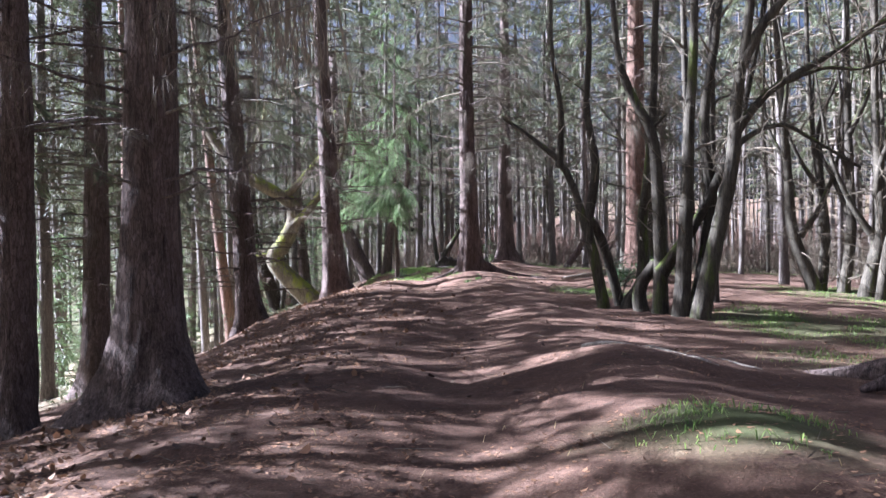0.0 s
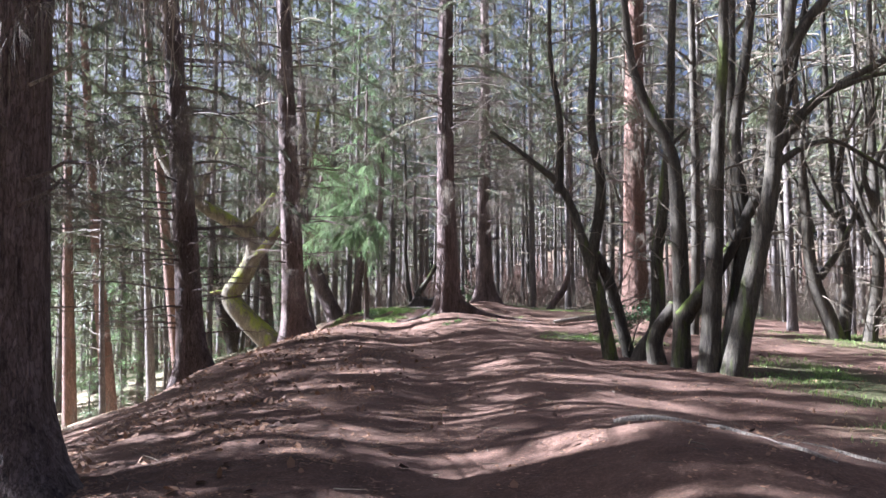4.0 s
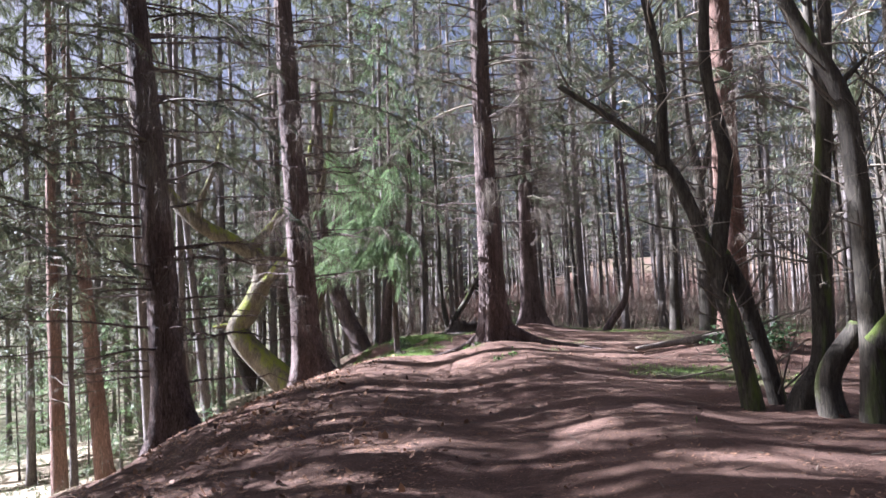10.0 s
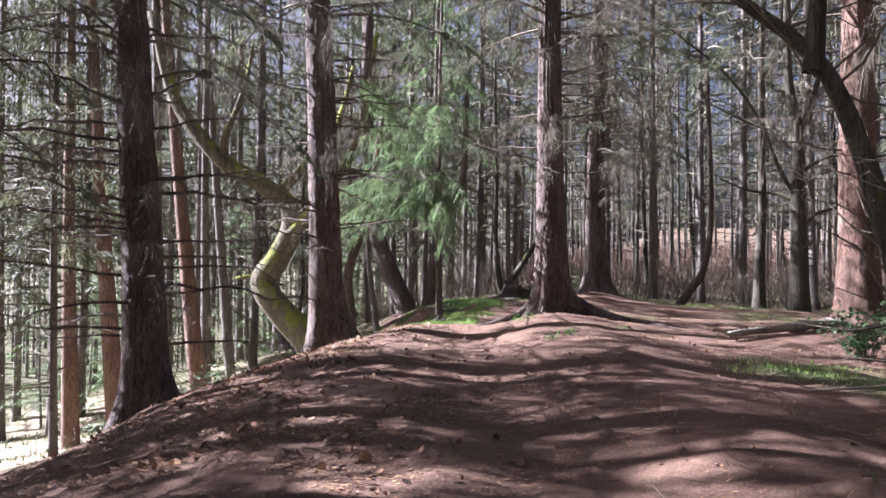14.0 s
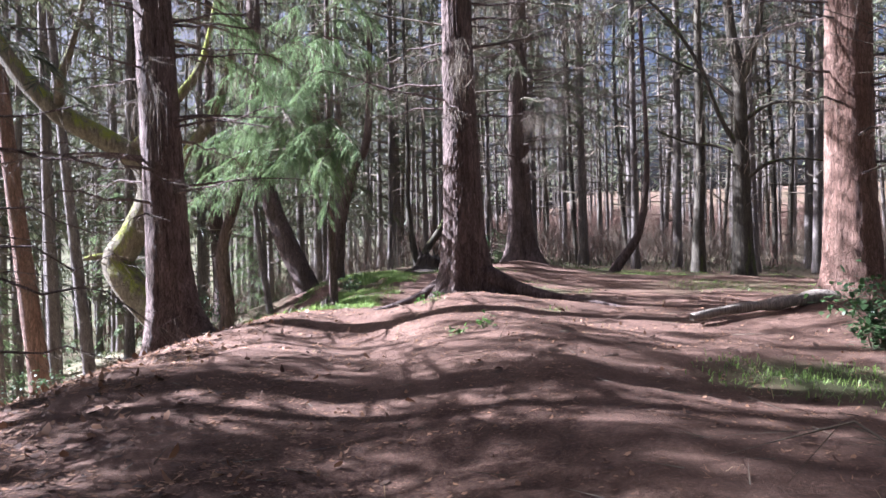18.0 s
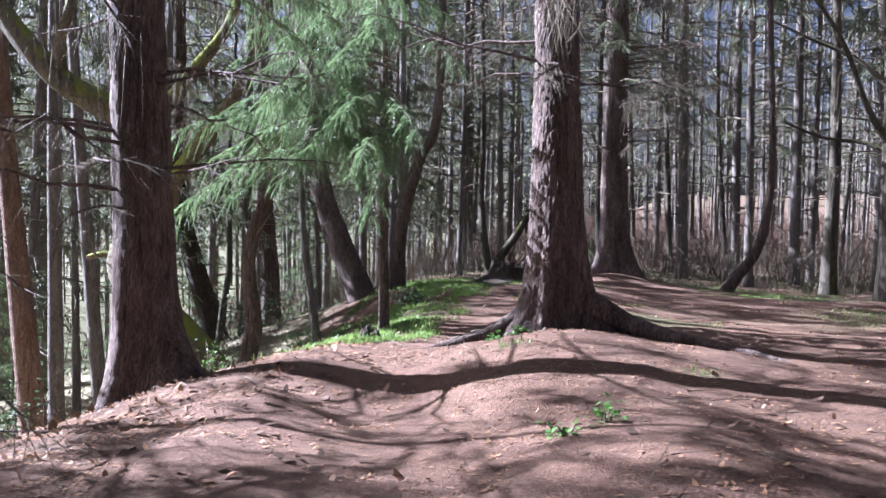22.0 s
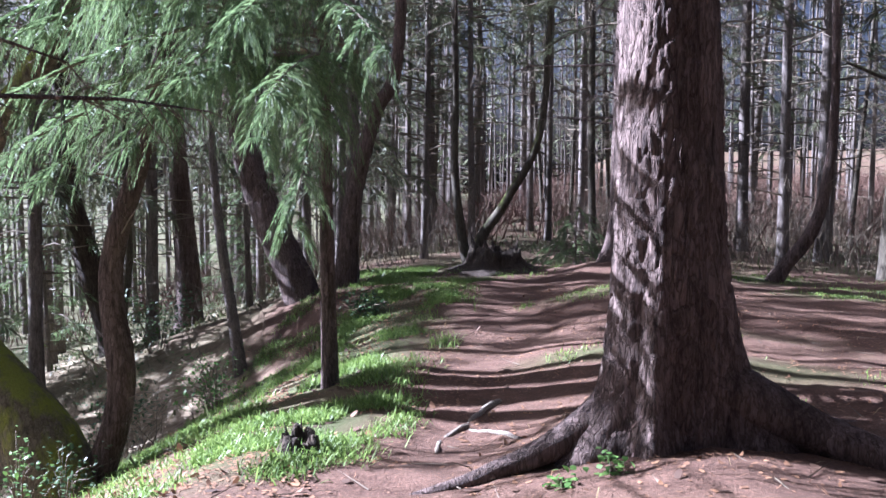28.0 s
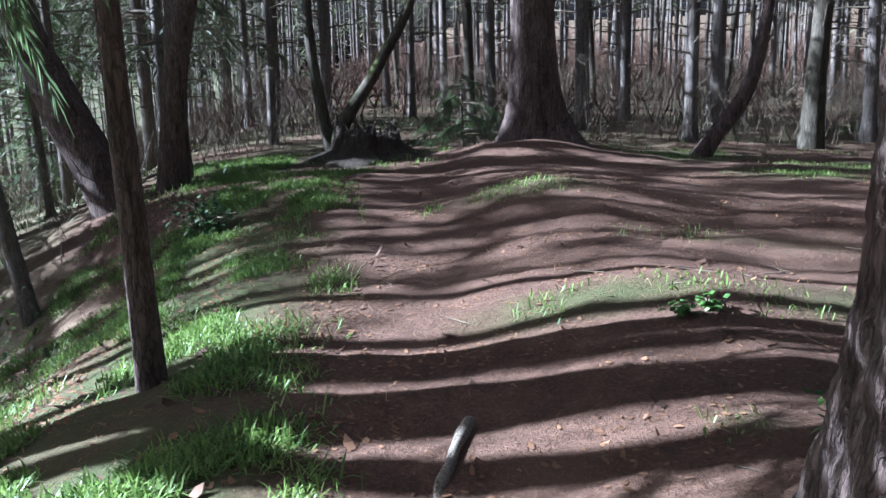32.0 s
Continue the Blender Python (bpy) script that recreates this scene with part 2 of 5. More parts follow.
def bark(name, dark, mid, pale, crack=13.0, moss=0.0, stretch=0.3, depth=0.02, moss_colour=(0.10, 0.13, 0.025)):
    m, n, l, b = material(name)
    flat = coords(n, l, (1, 1, stretch))
    wob = node(n, "ShaderNodeTexNoise", Scale=7.0, Detail=4.0, Roughness=0.7)
    l.new(flat, wob.inputs["Vector"])
    warp = n.new("ShaderNodeVectorMath")
    warp.operation = "MULTIPLY_ADD"
    l.new(wob.outputs["Color"], warp.inputs[0])
    warp.inputs[1].default_value = (0.16, 0.16, 0.16)
    l.new(flat, warp.inputs[2])
    cells = node(n, "ShaderNodeTexVoronoi", Scale=crack * 1.9)
    cells.feature = "DISTANCE_TO_EDGE"
    l.new(warp.outputs[0], cells.inputs["Vector"])
    split = node(n, "ShaderNodeTexNoise", Scale=crack * 1.3, Detail=5.0, Roughness=0.7)
    l.new(coords(n, l, (1, 1, stretch * 0.4)), split.inputs["Vector"])
    fine = node(n, "ShaderNodeTexNoise", Scale=60.0, Detail=4.0, Roughness=0.7)
    l.new(flat, fine.inputs["Vector"])
    big = node(n, "ShaderNodeTexNoise", Scale=1.7, Detail=4.0, Roughness=0.6)
    l.new(flat, big.inputs["Vector"])
    plate = ramp(n, l, cells.outputs["Distance"], [(0.0, (0.5, 0.5, 0.5)), (0.13, (1, 1, 1))])
    gap = ramp(n, l, split.outputs["Fac"], [(0.30, (0.1, 0.1, 0.1)), (0.48, (1, 1, 1))])
    both = n.new("ShaderNodeMath")
    both.operation = "MULTIPLY"
    l.new(plate, both.inputs[0])
    l.new(gap, both.inputs[1])
    edge = both.outputs[0]
    tone = ramp(n, l, big.outputs["Fac"], [(0.3, mid), (0.52, pale), (0.7, tuple(0.6 * c for c in mid))])
    speck = ramp(n, l, fine.outputs["Fac"], [(0.32, tuple(0.55 * c for c in mid)), (0.65, pale)])
    col = mixed(n, l, 0.45, tone, speck)
    scales = node(n, "ShaderNodeTexVoronoi", Scale=crack * 1.9)
    l.new(warp.outputs[0], scales.inputs["Vector"])
    shade = ramp(n, l, scales.outputs["Color"], [(0.2, (0.6, 0.6, 0.6)), (0.8, (1.0, 1.0, 1.0))])
    col = mixed(n, l, shade, tuple(0.5 * c for c in mid), col)
    col = mixed(n, l, edge, dark, col)
    if moss:
        geo, sep = n.new("ShaderNodeNewGeometry"), n.new("ShaderNodeSeparateXYZ")
        l.new(geo.outputs["Normal"], sep.inputs[0])
        patch = node(n, "ShaderNodeTexNoise", Scale=2.3, Detail=5.0, Roughness=0.65)
        l.new(flat, patch.inputs["Vector"])
        total = n.new("ShaderNodeMath")
        total.operation = "MULTIPLY_ADD"
        l.new(sep.outputs["Z"], total.inputs[0])
        total.inputs[1].default_value = 0.22
        l.new(patch.outputs["Fac"], total.inputs[2])
        cover = ramp(n, l, total.outputs[0], [(0.66 - 0.28 * moss, (0, 0, 0)), (0.78 - 0.24 * moss, (1, 1, 1))])
        green = mixed(n, l, fine.outputs["Fac"], tuple(0.45 * c for c in moss_colour), tuple(1.5 * c for c in moss_colour))
        col = mixed(n, l, cover, col, green)
    l.new(col, b.inputs["Base Color"])
    b.inputs["Roughness"].default_value = 0.9
    b.inputs["Specular IOR Level"].default_value = 0.25
    add = n.new("ShaderNodeMath")
    add.operation = "MULTIPLY_ADD"
    l.new(fine.outputs["Fac"], add.inputs[0])
    add.inputs[1].default_value = 0.5
    l.new(edge, add.inputs[2])
    bump(n, l, add.outputs[0], depth, b.inputs["Normal"])
    return m


def leafy(name, low, high, through=0.35, rough=0.6, scale=3.0):
    """Leaves, needles and blades: colour varies from blade to blade and in patches; some light passes through."""
    m, n, l, b = material(name)
    geo = n.new("ShaderNodeNewGeometry")
    patch = node(n, "ShaderNodeTexNoise", Scale=scale, Detail=3.0)
    l.new(coords(n, l, (1, 1, 1)), patch.inputs["Vector"])
    fac = n.new("ShaderNodeMath")
    fac.operation = "MULTIPLY_ADD"
    l.new(geo.outputs["Random Per Island"], fac.inputs[0])
    fac.inputs[1].default_value = 0.6
    half = n.new("ShaderNodeMath")
    half.operation = "MULTIPLY_ADD"
    half.inputs[1].default_value, half.inputs[2].default_value = 0.8, -0.2
    l.new(patch.outputs["Fac"], half.inputs[0])
    l.new(half.outputs[0], fac.inputs[2])
    col = mixed(n, l, fac.outputs[0], low, high)
    l.new(col, b.inputs["Base Color"])
    b.inputs["Roughness"].default_value = rough
    b.inputs["Specular IOR Level"].default_value = 0.3
    if through:
        tr, mx = n.new("ShaderNodeBsdfTranslucent"), n.new("ShaderNodeMixShader")
        l.new(col, tr.inputs["Color"])
        mx.inputs[0].default_value = through
        l.new(b.outputs[0], mx.inputs[1])
        l.new(tr.outputs[0], mx.inputs[2])
        l.new(mx.outputs[0], n["Material Output"].inputs["Surface"])
    return m


SPRUCE_BARK = bark("spruce_bark", (0.013, 0.008, 0.007), (0.058, 0.036, 0.029), (0.22, 0.165, 0.14), crack=13, depth=0.035, stretch=0.24)
PINE_BARK = bark("pine_bark", (0.035, 0.018, 0.012), (0.155, 0.08, 0.053), (0.27, 0.175, 0.13), crack=12, depth=0.03)
SMOOTH_BARK = bark("hazel_bark", (0.016, 0.013, 0.010), (0.046, 0.039, 0.029), (0.12, 0.105, 0.075), crack=9, stretch=0.2, depth=0.01, moss=0.22)
MOSSY_BARK = bark("mossy_bark", (0.035, 0.028, 0.02), (0.13, 0.105, 0.07), (0.22, 0.19, 0.13), crack=9, moss=0.36, stretch=0.35, depth=0.03, moss_colour=(0.19, 0.21, 0.03))
MOSSY_LIMB = bark("mossy_limb_bark", (0.03, 0.025, 0.018), (0.10, 0.08, 0.055), (0.19, 0.16, 0.11), crack=9, moss=0.6, stretch=0.35, depth=0.03, moss_colour=(0.20, 0.23, 0.03))
THIN_BARK = bark("forest_bark", (0.032, 0.026, 0.022), (0.105, 0.088, 0.076), (0.235, 0.205, 0.18), crack=16, depth=0.012)
DEADWOOD = bark("dead_wood", (0.05, 0.04, 0.03), (0.20, 0.165, 0.125), (0.42, 0.37, 0.30), crack=22, stretch=0.12, depth=0.01)
ROTTEN = bark("rotten_wood", (0.010, 0.008, 0.007), (0.045, 0.033, 0.024), (0.11, 0.085, 0.06), crack=10, stretch=0.3, depth=0.04)
TWIG = leafy("dead_twigs", (0.04, 0.032, 0.023), (0.20, 0.165, 0.115), through=0.0, rough=0.85)
BRACKEN = leafy("dead_bracken", (0.045, 0.026, 0.018), (0.16, 0.095, 0.07), through=0.1, rough=0.9)
# paler than TWIG: sun on the hanging curtain is put into the colour
PALE_LIT_TWIG = leafy("pale_dead_twigs", (0.17, 0.135, 0.095), (0.42, 0.35, 0.26), through=0.0, rough=0.8)
NEEDLE = leafy("spruce_needles", (0.045, 0.08, 0.035), (0.25, 0.34, 0.15), through=0.45, rough=0.5, scale=1.2)
NEEDLE_DIM = leafy("old_needles", (0.04, 0.05, 0.028), (0.17, 0.185, 0.10), through=0.3, scale=0.7)
GRASS = leafy("grass_blades", (0.05, 0.10, 0.022), (0.29, 0.40, 0.10), through=0.45, rough=0.45, scale=1.5)
DRY_GRASS = leafy("dry_grass", (0.22, 0.16, 0.07), (0.46, 0.36, 0.19), through=0.3)
IVY = leafy("ivy_leaves", (0.02, 0.045, 0.016), (0.07, 0.125, 0.04), through=0.2, rough=0.5)
LITTER_DARK = leafy("dark_litter", (0.03, 0.018, 0.012), (0.13, 0.075, 0.048), through=0.05, rough=0.8)
LITTER = leafy("fallen_leaves", (0.075, 0.038, 0.022), (0.34, 0.19, 0.10), through=0.1, rough=0.7)
BRAMBLE_DIM = leafy("undergrowth_leaves", (0.035, 0.05, 0.02), (0.16, 0.17, 0.075), through=0.3)
BRAMBLE = leafy("bramble_leaves", (0.03, 0.08, 0.02), (0.15, 0.26, 0.06), through=0.3, rough=0.5)


def ground_material():
    m, n, l, b = material("forest_floor")
    at = coords(n, l, (1, 1, 1))
    big = node(n, "ShaderNodeTexNoise", Scale=0.55, Detail=5.0, Roughness=0.6)
    mid = node(n, "ShaderNodeTexNoise", Scale=5.0, Detail=6.0, Roughness=0.7)
    fine = node(n, "ShaderNodeTexNoise", Scale=42.0, Detail=5.0, Roughness=0.75)
    chips = node(n, "ShaderNodeTexVoronoi", Scale=34.0)
    for q in (big, mid, fine, chips):
        l.new(at, q.inputs["Vector"])
    soil = ramp(n, l, mid.outputs["Fac"], [(0.28, (0.034, 0.019, 0.013)), (0.5, (0.098, 0.056, 0.038)), (0.74, (0.21, 0.128, 0.088))])
    grit = ramp(n, l, fine.outputs["Fac"], [(0.3, (0.022, 0.013, 0.010)), (0.52, (0.10, 0.057, 0.038)), (0.75, (0.34, 0.205, 0.135))])
    col = mixed(n, l, 0.5, soil, grit)
    pale = ramp(n, l, big.outputs["Fac"], [(0.45, (0, 0, 0)), (0.7, (0.45, 0.45, 0.45))])
    col = mixed(n, l, pale, col, (0.165, 0.102, 0.07))
    bits = ramp(n, l, chips.outputs["Distance"], [(0.05, (0.7, 0.7, 0.7)), (0.17, (0, 0, 0))])
    col = mixed(n, l, bits, col, (0.24, 0.14, 0.085))
    cover = n.new("ShaderNodeAttribute")
    cover.attribute_name = "green"
    sod = mixed(n, l, fine.outputs["Fac"], (0.028, 0.034, 0.014), (0.105, 0.115, 0.042))
    spread = n.new("ShaderNodeMath")
    spread.operation = "MULTIPLY_ADD"
    l.new(mid.outputs["Fac"], spread.inputs[0])
    spread.inputs[1].default_value = 1.1
    low = n.new("ShaderNodeMath")
    low.operation = "MULTIPLY_ADD"
    low.inputs[1].default_value, low.inputs[2].default_value = 1.35, -0.85
    l.new(cover.outputs["Fac"], low.inputs[0])
    l.new(low.outputs[0], spread.inputs[2])
    spread.use_clamp = True
    col = mixed(n, l, spread.outputs[0], col, sod)
    # paler straw tone: sunlight on the open slope is put into the colour
    sunlit_floor = n.new("ShaderNodeAttribute")
    sunlit_floor.attribute_name = "pale"
    straw = ramp(n, l, mid.outputs["Fac"], [(0.3, (0.12, 0.09, 0.055)), (0.5, (0.25, 0.20, 0.13)), (0.72, (0.38, 0.33, 0.24))])
    col = mixed(n, l, sunlit_floor.outputs["Fac"], col, straw)
    l.new(col, b.inputs["Base Color"])
    b.inputs["Roughness"].default_value = 0.95
    b.inputs["Specular IOR Level"].default_value = 0.2
    add = n.new("ShaderNodeMath")
    add.operation = "MULTIPLY_ADD"
    l.new(fine.outputs["Fac"], add.inputs[0])
    add.inputs[1].default_value = 0.55
    l.new(mid.outputs["Fac"], add.inputs[2])
    bump(n, l, add.outputs[0], 0.05, b.inputs["Normal"], 0.9)
    return m


# ---------------------------------------------------------------- the ground: a ridge with a path on it
PATH_Y = [-30, -10, -4, 0.6, 5.5, 9.6, 12.8, 16, 19.6, 22, 27, 33, 37, 45, 60]
PATH_X = [5.5, 3.2, 2.4, 1.5, 0.5, 0.1, -0.5, -1.6, -2.7, -3.3, -3.8, -4.0, -4.6, -6, -8]
CREST_Y = [-30, -10, 0, 8, 13, 18, 22, 27, 33, 36, 50, 80]
CREST_Z = [-0.5, -0.35, -0.3, -0.3, -0.2, -0.05, 0.02, -0.1, -0.02, -0.1, -0.3, -0.8]
EDGE_Y = [-30, 0, 6, 12, 15, 17, 18.5, 20, 22, 24, 27, 31, 33, 34.5, 37, 60]
EDGE_X = [7.5, 7.2, 6.9, 6.0, 5.2, 4.9, 3.7, 2.8, 2.1, 1.4, 1.15, 1.4, 3.2, 4.6, 4.8, 4]
HUMPS = [(3.0, 5.2, 1.5, 1.5, 0.24), (3.2, 1.4, 1.2, 1.5, 0.28), (-1.4, 22.6, 1.7, 1.5, 0.12),
         (3.6, 21.2, 1.3, 1.5, 0.4), (-2.2, 35.8, 1.4, 1.3, 0.32), (0.3, 18.2, 1.6, 1.2, 0.1), (-5, 36.6, 1, 1, 0.12), (-2.3, 31.2, 1.3, 0.9, 0.17), (-1.7, 27.2, 1.2, 0.7, 0.13), (-1.6, 20.3, 1.2, 0.6, 0.04), (-2.9, 20.2, 1.4, 1.2, -0.09)]


def eased(v, ys, vs):
    return sum(np.interp(v + d, ys, vs) for d in (-1.2, -0.4, 0.4, 1.2)) / 4


def side_of(x, y):
    """How far a spot lies to the right of the path's middle line."""
    return x - eased(y, PATH_Y, PATH_X)


def lie(x, y):
    """Height of the ground."""
    x, y = np.asarray(x, float), np.asarray(y, float)
    s = x - eased(y, PATH_Y, PATH_X)
    left, right = np.maximum(-s, 0), np.maximum(s, 0)
    drop = (0.032 - 0.018 / (1 + np.exp(-(y - 32) / 0.8))) * np.minimum(left, 6) ** 2 + 0.24 * soft((left - eased(y, EDGE_Y, EDGE_X)) / 0.6)
    z = eased(y, CREST_Y, CREST_Z) - 9 * (1 - np.exp(-drop / 9)) - 0.05 * soft(right - 4) * np.exp(-right / 60)
    worn = 1 / (1 + np.exp(-(y + 1) / 1.5)) / (1 + np.exp((y - 34) / 1.0))
    middle = 0.45 / (1 + np.exp((y - 6) / 1.5))
    z = z + worn * (0.11 * np.exp(-(((s - middle - 1.75) / 0.85) ** 2)) - 0.12 * np.exp(-(((s - middle) / 0.8) ** 2)))
    for hx, hy, wx, wy, a in HUMPS:
        z = z + a * np.exp(-(((x - hx) / wx) ** 2) - ((y - hy) / wy) ** 2)
    far = np.hypot(x + 3, y - 14)
    return z + 0.055 * 6 * soft((far - 42) / 6) * (0.35 + 0.65 / (1 + np.exp(-(s + 12) / 6)))


GREEN_BANK = [
             (-4.9, 24.7, 0.85, 1.8, 1.0), (-5.6, 27.6, 1.1, 2.3, 1.0), (-6.0, 31, 1.15, 2.5, 0.95), (-6.7, 35.5, 0.9, 2, 0.85), (-7.2, 28.5, 0.9, 4, 0.5), (2.0, 17.1, 0.9, 0.75, 1.0),
             (2.9, 16.4, 0.8, 1.2, 0.9), (1.2, 33.4, 1.0, 0.8, 0.9), (0.3, 36.2, 1.3, 1.0, 0.95), (2.4, 34.6, 1.2, 0.9, 0.8), (5.6, 11.6, 1.2, 2.8, 0.95), (7.6, 10.5, 2.2, 3.2, 0.8),
]
GREEN_SPOTS = [
             (5.2, 7.4, 1.4, 1.6, 0.45), (3.4, 1.7, 0.8, 0.8, 0.8), (1.5, 11.5, 0.7, 0.7, 0.25), (-2.4, 27.1, 0.9, 0.35, 0.85), (-0.9, 26.9, 1.0, 0.5, 0.8), (-2.6, 31.0, 1.1, 0.6, 0.6), (-1.0, 29.2, 1.6, 0.5, 0.4), (-1.3, 25.9, 0.6, 0.25, 0.6),
             (-2.2, 25.2, 0.25, 0.2, 0.7), (-5.2, 35.0, 0.6, 1.2, 0.85), (-4.6, 18.6, 1.0, 0.6, 0.3), (4.0, 30, 3, 2.5, 0.45), (9, 20, 3, 6, 0.5), (-0.4, 21.4, 0.3, 0.25, 0.6),
             (-2.2, 22.05, 0.3, 0.2, 0.6),
]


def green(x, y):
    """How much grass and moss covers the ground, 0 to 1."""
    away = np.hypot(x + 2, y - 16)
    g = 0.5 * np.clip((away - 16) / 10, 0, 1) - 0.1 * np.clip((away - 34) / 10, 0, 1) + 0.4 / (1 + np.exp((side_of(x, y) + eased(y, EDGE_Y, EDGE_X) + 1.2) / 0.6))
    for gx, gy, wx, wy, a in GREEN_BANK + GREEN_SPOTS:
        g = np.maximum(g, a * np.exp(-((((x - gx) / wx) ** 2 + ((y - gy) / wy) ** 2) ** 1.15)))
    return g


def axis_steps(lo, a, b, hi, fine, grow):
    inner = np.arange(a, b + 1e-6, fine)
    out, step, v = [], fine, b
    while v < hi:
        step *= grow
        v += step
        out.append(v)
    down, step, v = [], fine, a
    while v > lo:
        step *= grow
        v -= step
        down.append(v)
    return np.r_[down[::-1], inner, out]


def rough_lie(x, y):
    """The ground with its small lumps."""
    p = np.stack([x, y, 0 * x], -1)
    return lie(x, y) + 0.035 * vnoise(p * 0.9, 3) + 0.022 * vnoise(p * 2.3, 4) + 0.011 * vnoise(p * 6.1, 5) + 0.005 * vnoise(p * 15, 6)


def build_ground():
    xs = axis_steps(-400, -7.5, 6.5, 400, 0.09, 1.1)
    ys = axis_steps(-300, -3.2, 34, 500, 0.1, 1.1)
    gx, gy = np.meshgrid(xs, ys)
    x, y = gx.ravel(), gy.ravel()
    v = np.stack([x, y, rough_lie(x, y)], -1)
    w, hgt = len(xs), len(ys)
    i = (np.arange(hgt - 1)[:, None] * w + np.arange(w - 1)[None]).ravel()
    soup = Soup()
    soup.add(v, np.concatenate([np.stack([i, i + 1, i + w + 1], -1), np.stack([i, i + w + 1, i + w], -1)]))
    me = soup.mesh("ground", ground_material())
    cover = me.attributes.new("green", "FLOAT", "POINT")
    cover.data.foreach_set("value", np.clip(green(x, y) + 0.25 * vnoise(np.stack([x, y, 0 * x], -1) * 0.6, 8) * (np.hypot(x, y - 14) > 9), 0, 1).astype(np.float32))
    # mask of the slope floor that is coloured paler, as if sunlit
    pale = me.attributes.new("pale", "FLOAT", "POINT")
    bare = 1 / (1 + np.exp((side_of(x, y) + eased(y, EDGE_Y, EDGE_X) + 2.6) / 0.5)) * np.clip((32 - np.hypot(x + 2, y - 18)) / 8, 0, 1) * np.clip(0.75 + 0.6 * vnoise(np.stack([x, y, 0 * x], -1) * 0.5, 18), 0, 1)
    pale.data.foreach_set("value", bare.astype(np.float32))
    ob = new("ground", me)
    tagged(ob, "brown woodland ridge of trodden earth, needles and moss", "ground", kind="structure")


build_ground()


def foot(x, y, sink=0.04):
    return (x, y, float(lie(x, y)) - sink)


# ---------------------------------------------------------------- tree kits
def conifer_bough(wood, leaf, root, way, length, droop, dense=1.0, needle=(0.085, 0.0085), rise=0.12, k=13, seg=0.28, sides=4, hang=(0.35, 0.95), start=0.22):
    """A live spruce bough: an axis with side shoots that hang, all set with needles."""
    n = max(4, int(length / seg))
    u = np.linspace(0, 1, n)
    way = np.array([way[0], way[1], 0.0])
    way /= np.linalg.norm(way)
    across = np.array([-way[1], way[0], 0])
    axis = root + way * (u * length)[:, None] + np.array([0, 0, 1.0]) * (length * (rise * u - droop * u**2))[:, None] + across * (0.08 * length * np.sin(u * 2.3 + length * 9))[:, None]
    tube(wood, axis, np.linspace(0.011 + 0.006 * length, 0.004, n), sides)
    shoots = max(8, int(length / 0.075 * dense))
    t = rng.uniform(start, 1.0, shoots)
    at = np.stack([np.interp(t, u, axis[:, k]) for k in range(3)], -1)
    sgn = rng.choice([-1.0, 1.0], shoots)
    size = (0.20 + 0.42 * (1 - t)) * rng.uniform(0.6, 1.25, shoots) * min(1.0, 0.45 + length * 0.3)
    fwd = way + across * (sgn * rng.uniform(0.35, 1.1, shoots))[:, None]
    fwd /= np.linalg.norm(fwd, axis=1)[:, None]
    s = np.linspace(0.06, 1, k)
    hang = rng.uniform(hang[0], hang[1], shoots)
    stem = at[:, None] + fwd[:, None] * (size[:, None] * s)[..., None] - np.array([0, 0, 1.0]) * (size[:, None] * hang[:, None] * s**1.8)[..., None]
    if k > 3:
        spikes(wood, at, fwd - np.array([0, 0, 0.45]), size * 0.8, 0.003)
    tangent = fwd[:, None] - np.array([0, 0, 1.0]) * (hang[:, None] * 1.8 * s)[..., None]
    side = np.cross(tangent, (0, 0, 1.0))
    for q in (-1, 1):
        d = tangent + side * q * rng.uniform(0.5, 1.0, (shoots, k, 1)) + rng.normal(0, 0.16, (shoots, k, 3))
        sprigs(leaf, stem.reshape(-1, 3), d.reshape(-1, 3), needle[0] * rng.uniform(0.6, 1.3, shoots * k), needle[1] * rng.uniform(0.7, 1.4, shoots * k), 0.012)


def dead_bough(soup, root, way, length, droop, thick=0.010, twigs=1.0, fine=None):
    """A bare branch with hanging twigs."""
    n = max(4, int(length / 0.3))
    u = np.linspace(0, 1, n)
    way = np.array([way[0], way[1], 0.0])
    way /= np.linalg.norm(way)
    across = np.array([-way[1], way[0], 0])
    wig = rng.normal(0, 0.035 * length, (n, 3)) * u[:, None]
    axis = root + way * (u * length)[:, None] + np.array([0, 0, 1.0]) * (length * (0.10 * u - droop * u**1.8))[:, None] + wig
    tube(soup, axis, np.linspace(thick + 0.004 * length, 0.003, n), 4)
    k = int(length * 9 * twigs) + 2
    t = rng.uniform(0.15, 1, k)
    at = np.stack([np.interp(t, u, axis[:, c]) for c in range(3)], -1)
    d = way + across * rng.normal(0, 0.9, (k, 1)) + rng.normal(0, 0.2, (k, 3)) - np.array([0, 0, 1.0]) * rng.uniform(0.2, 1.9, (k, 1))
    size = rng.uniform(0.12, 0.5, k) * (0.5 + 0.25 * length)
    fine = fine or soup
    spikes(fine, at, d, size, 0.0028)
    j = rng.integers(0, k, k)
    dn = d / np.linalg.norm(d, axis=1)[:, None]
    spikes(fine, at[j] + dn[j] * (size[j] * rng.uniform(0.2, 0.8, k))[:, None], d[j] + rng.normal(0, 0.6, (k, 3)), size[j] * 0.55, 0.002)


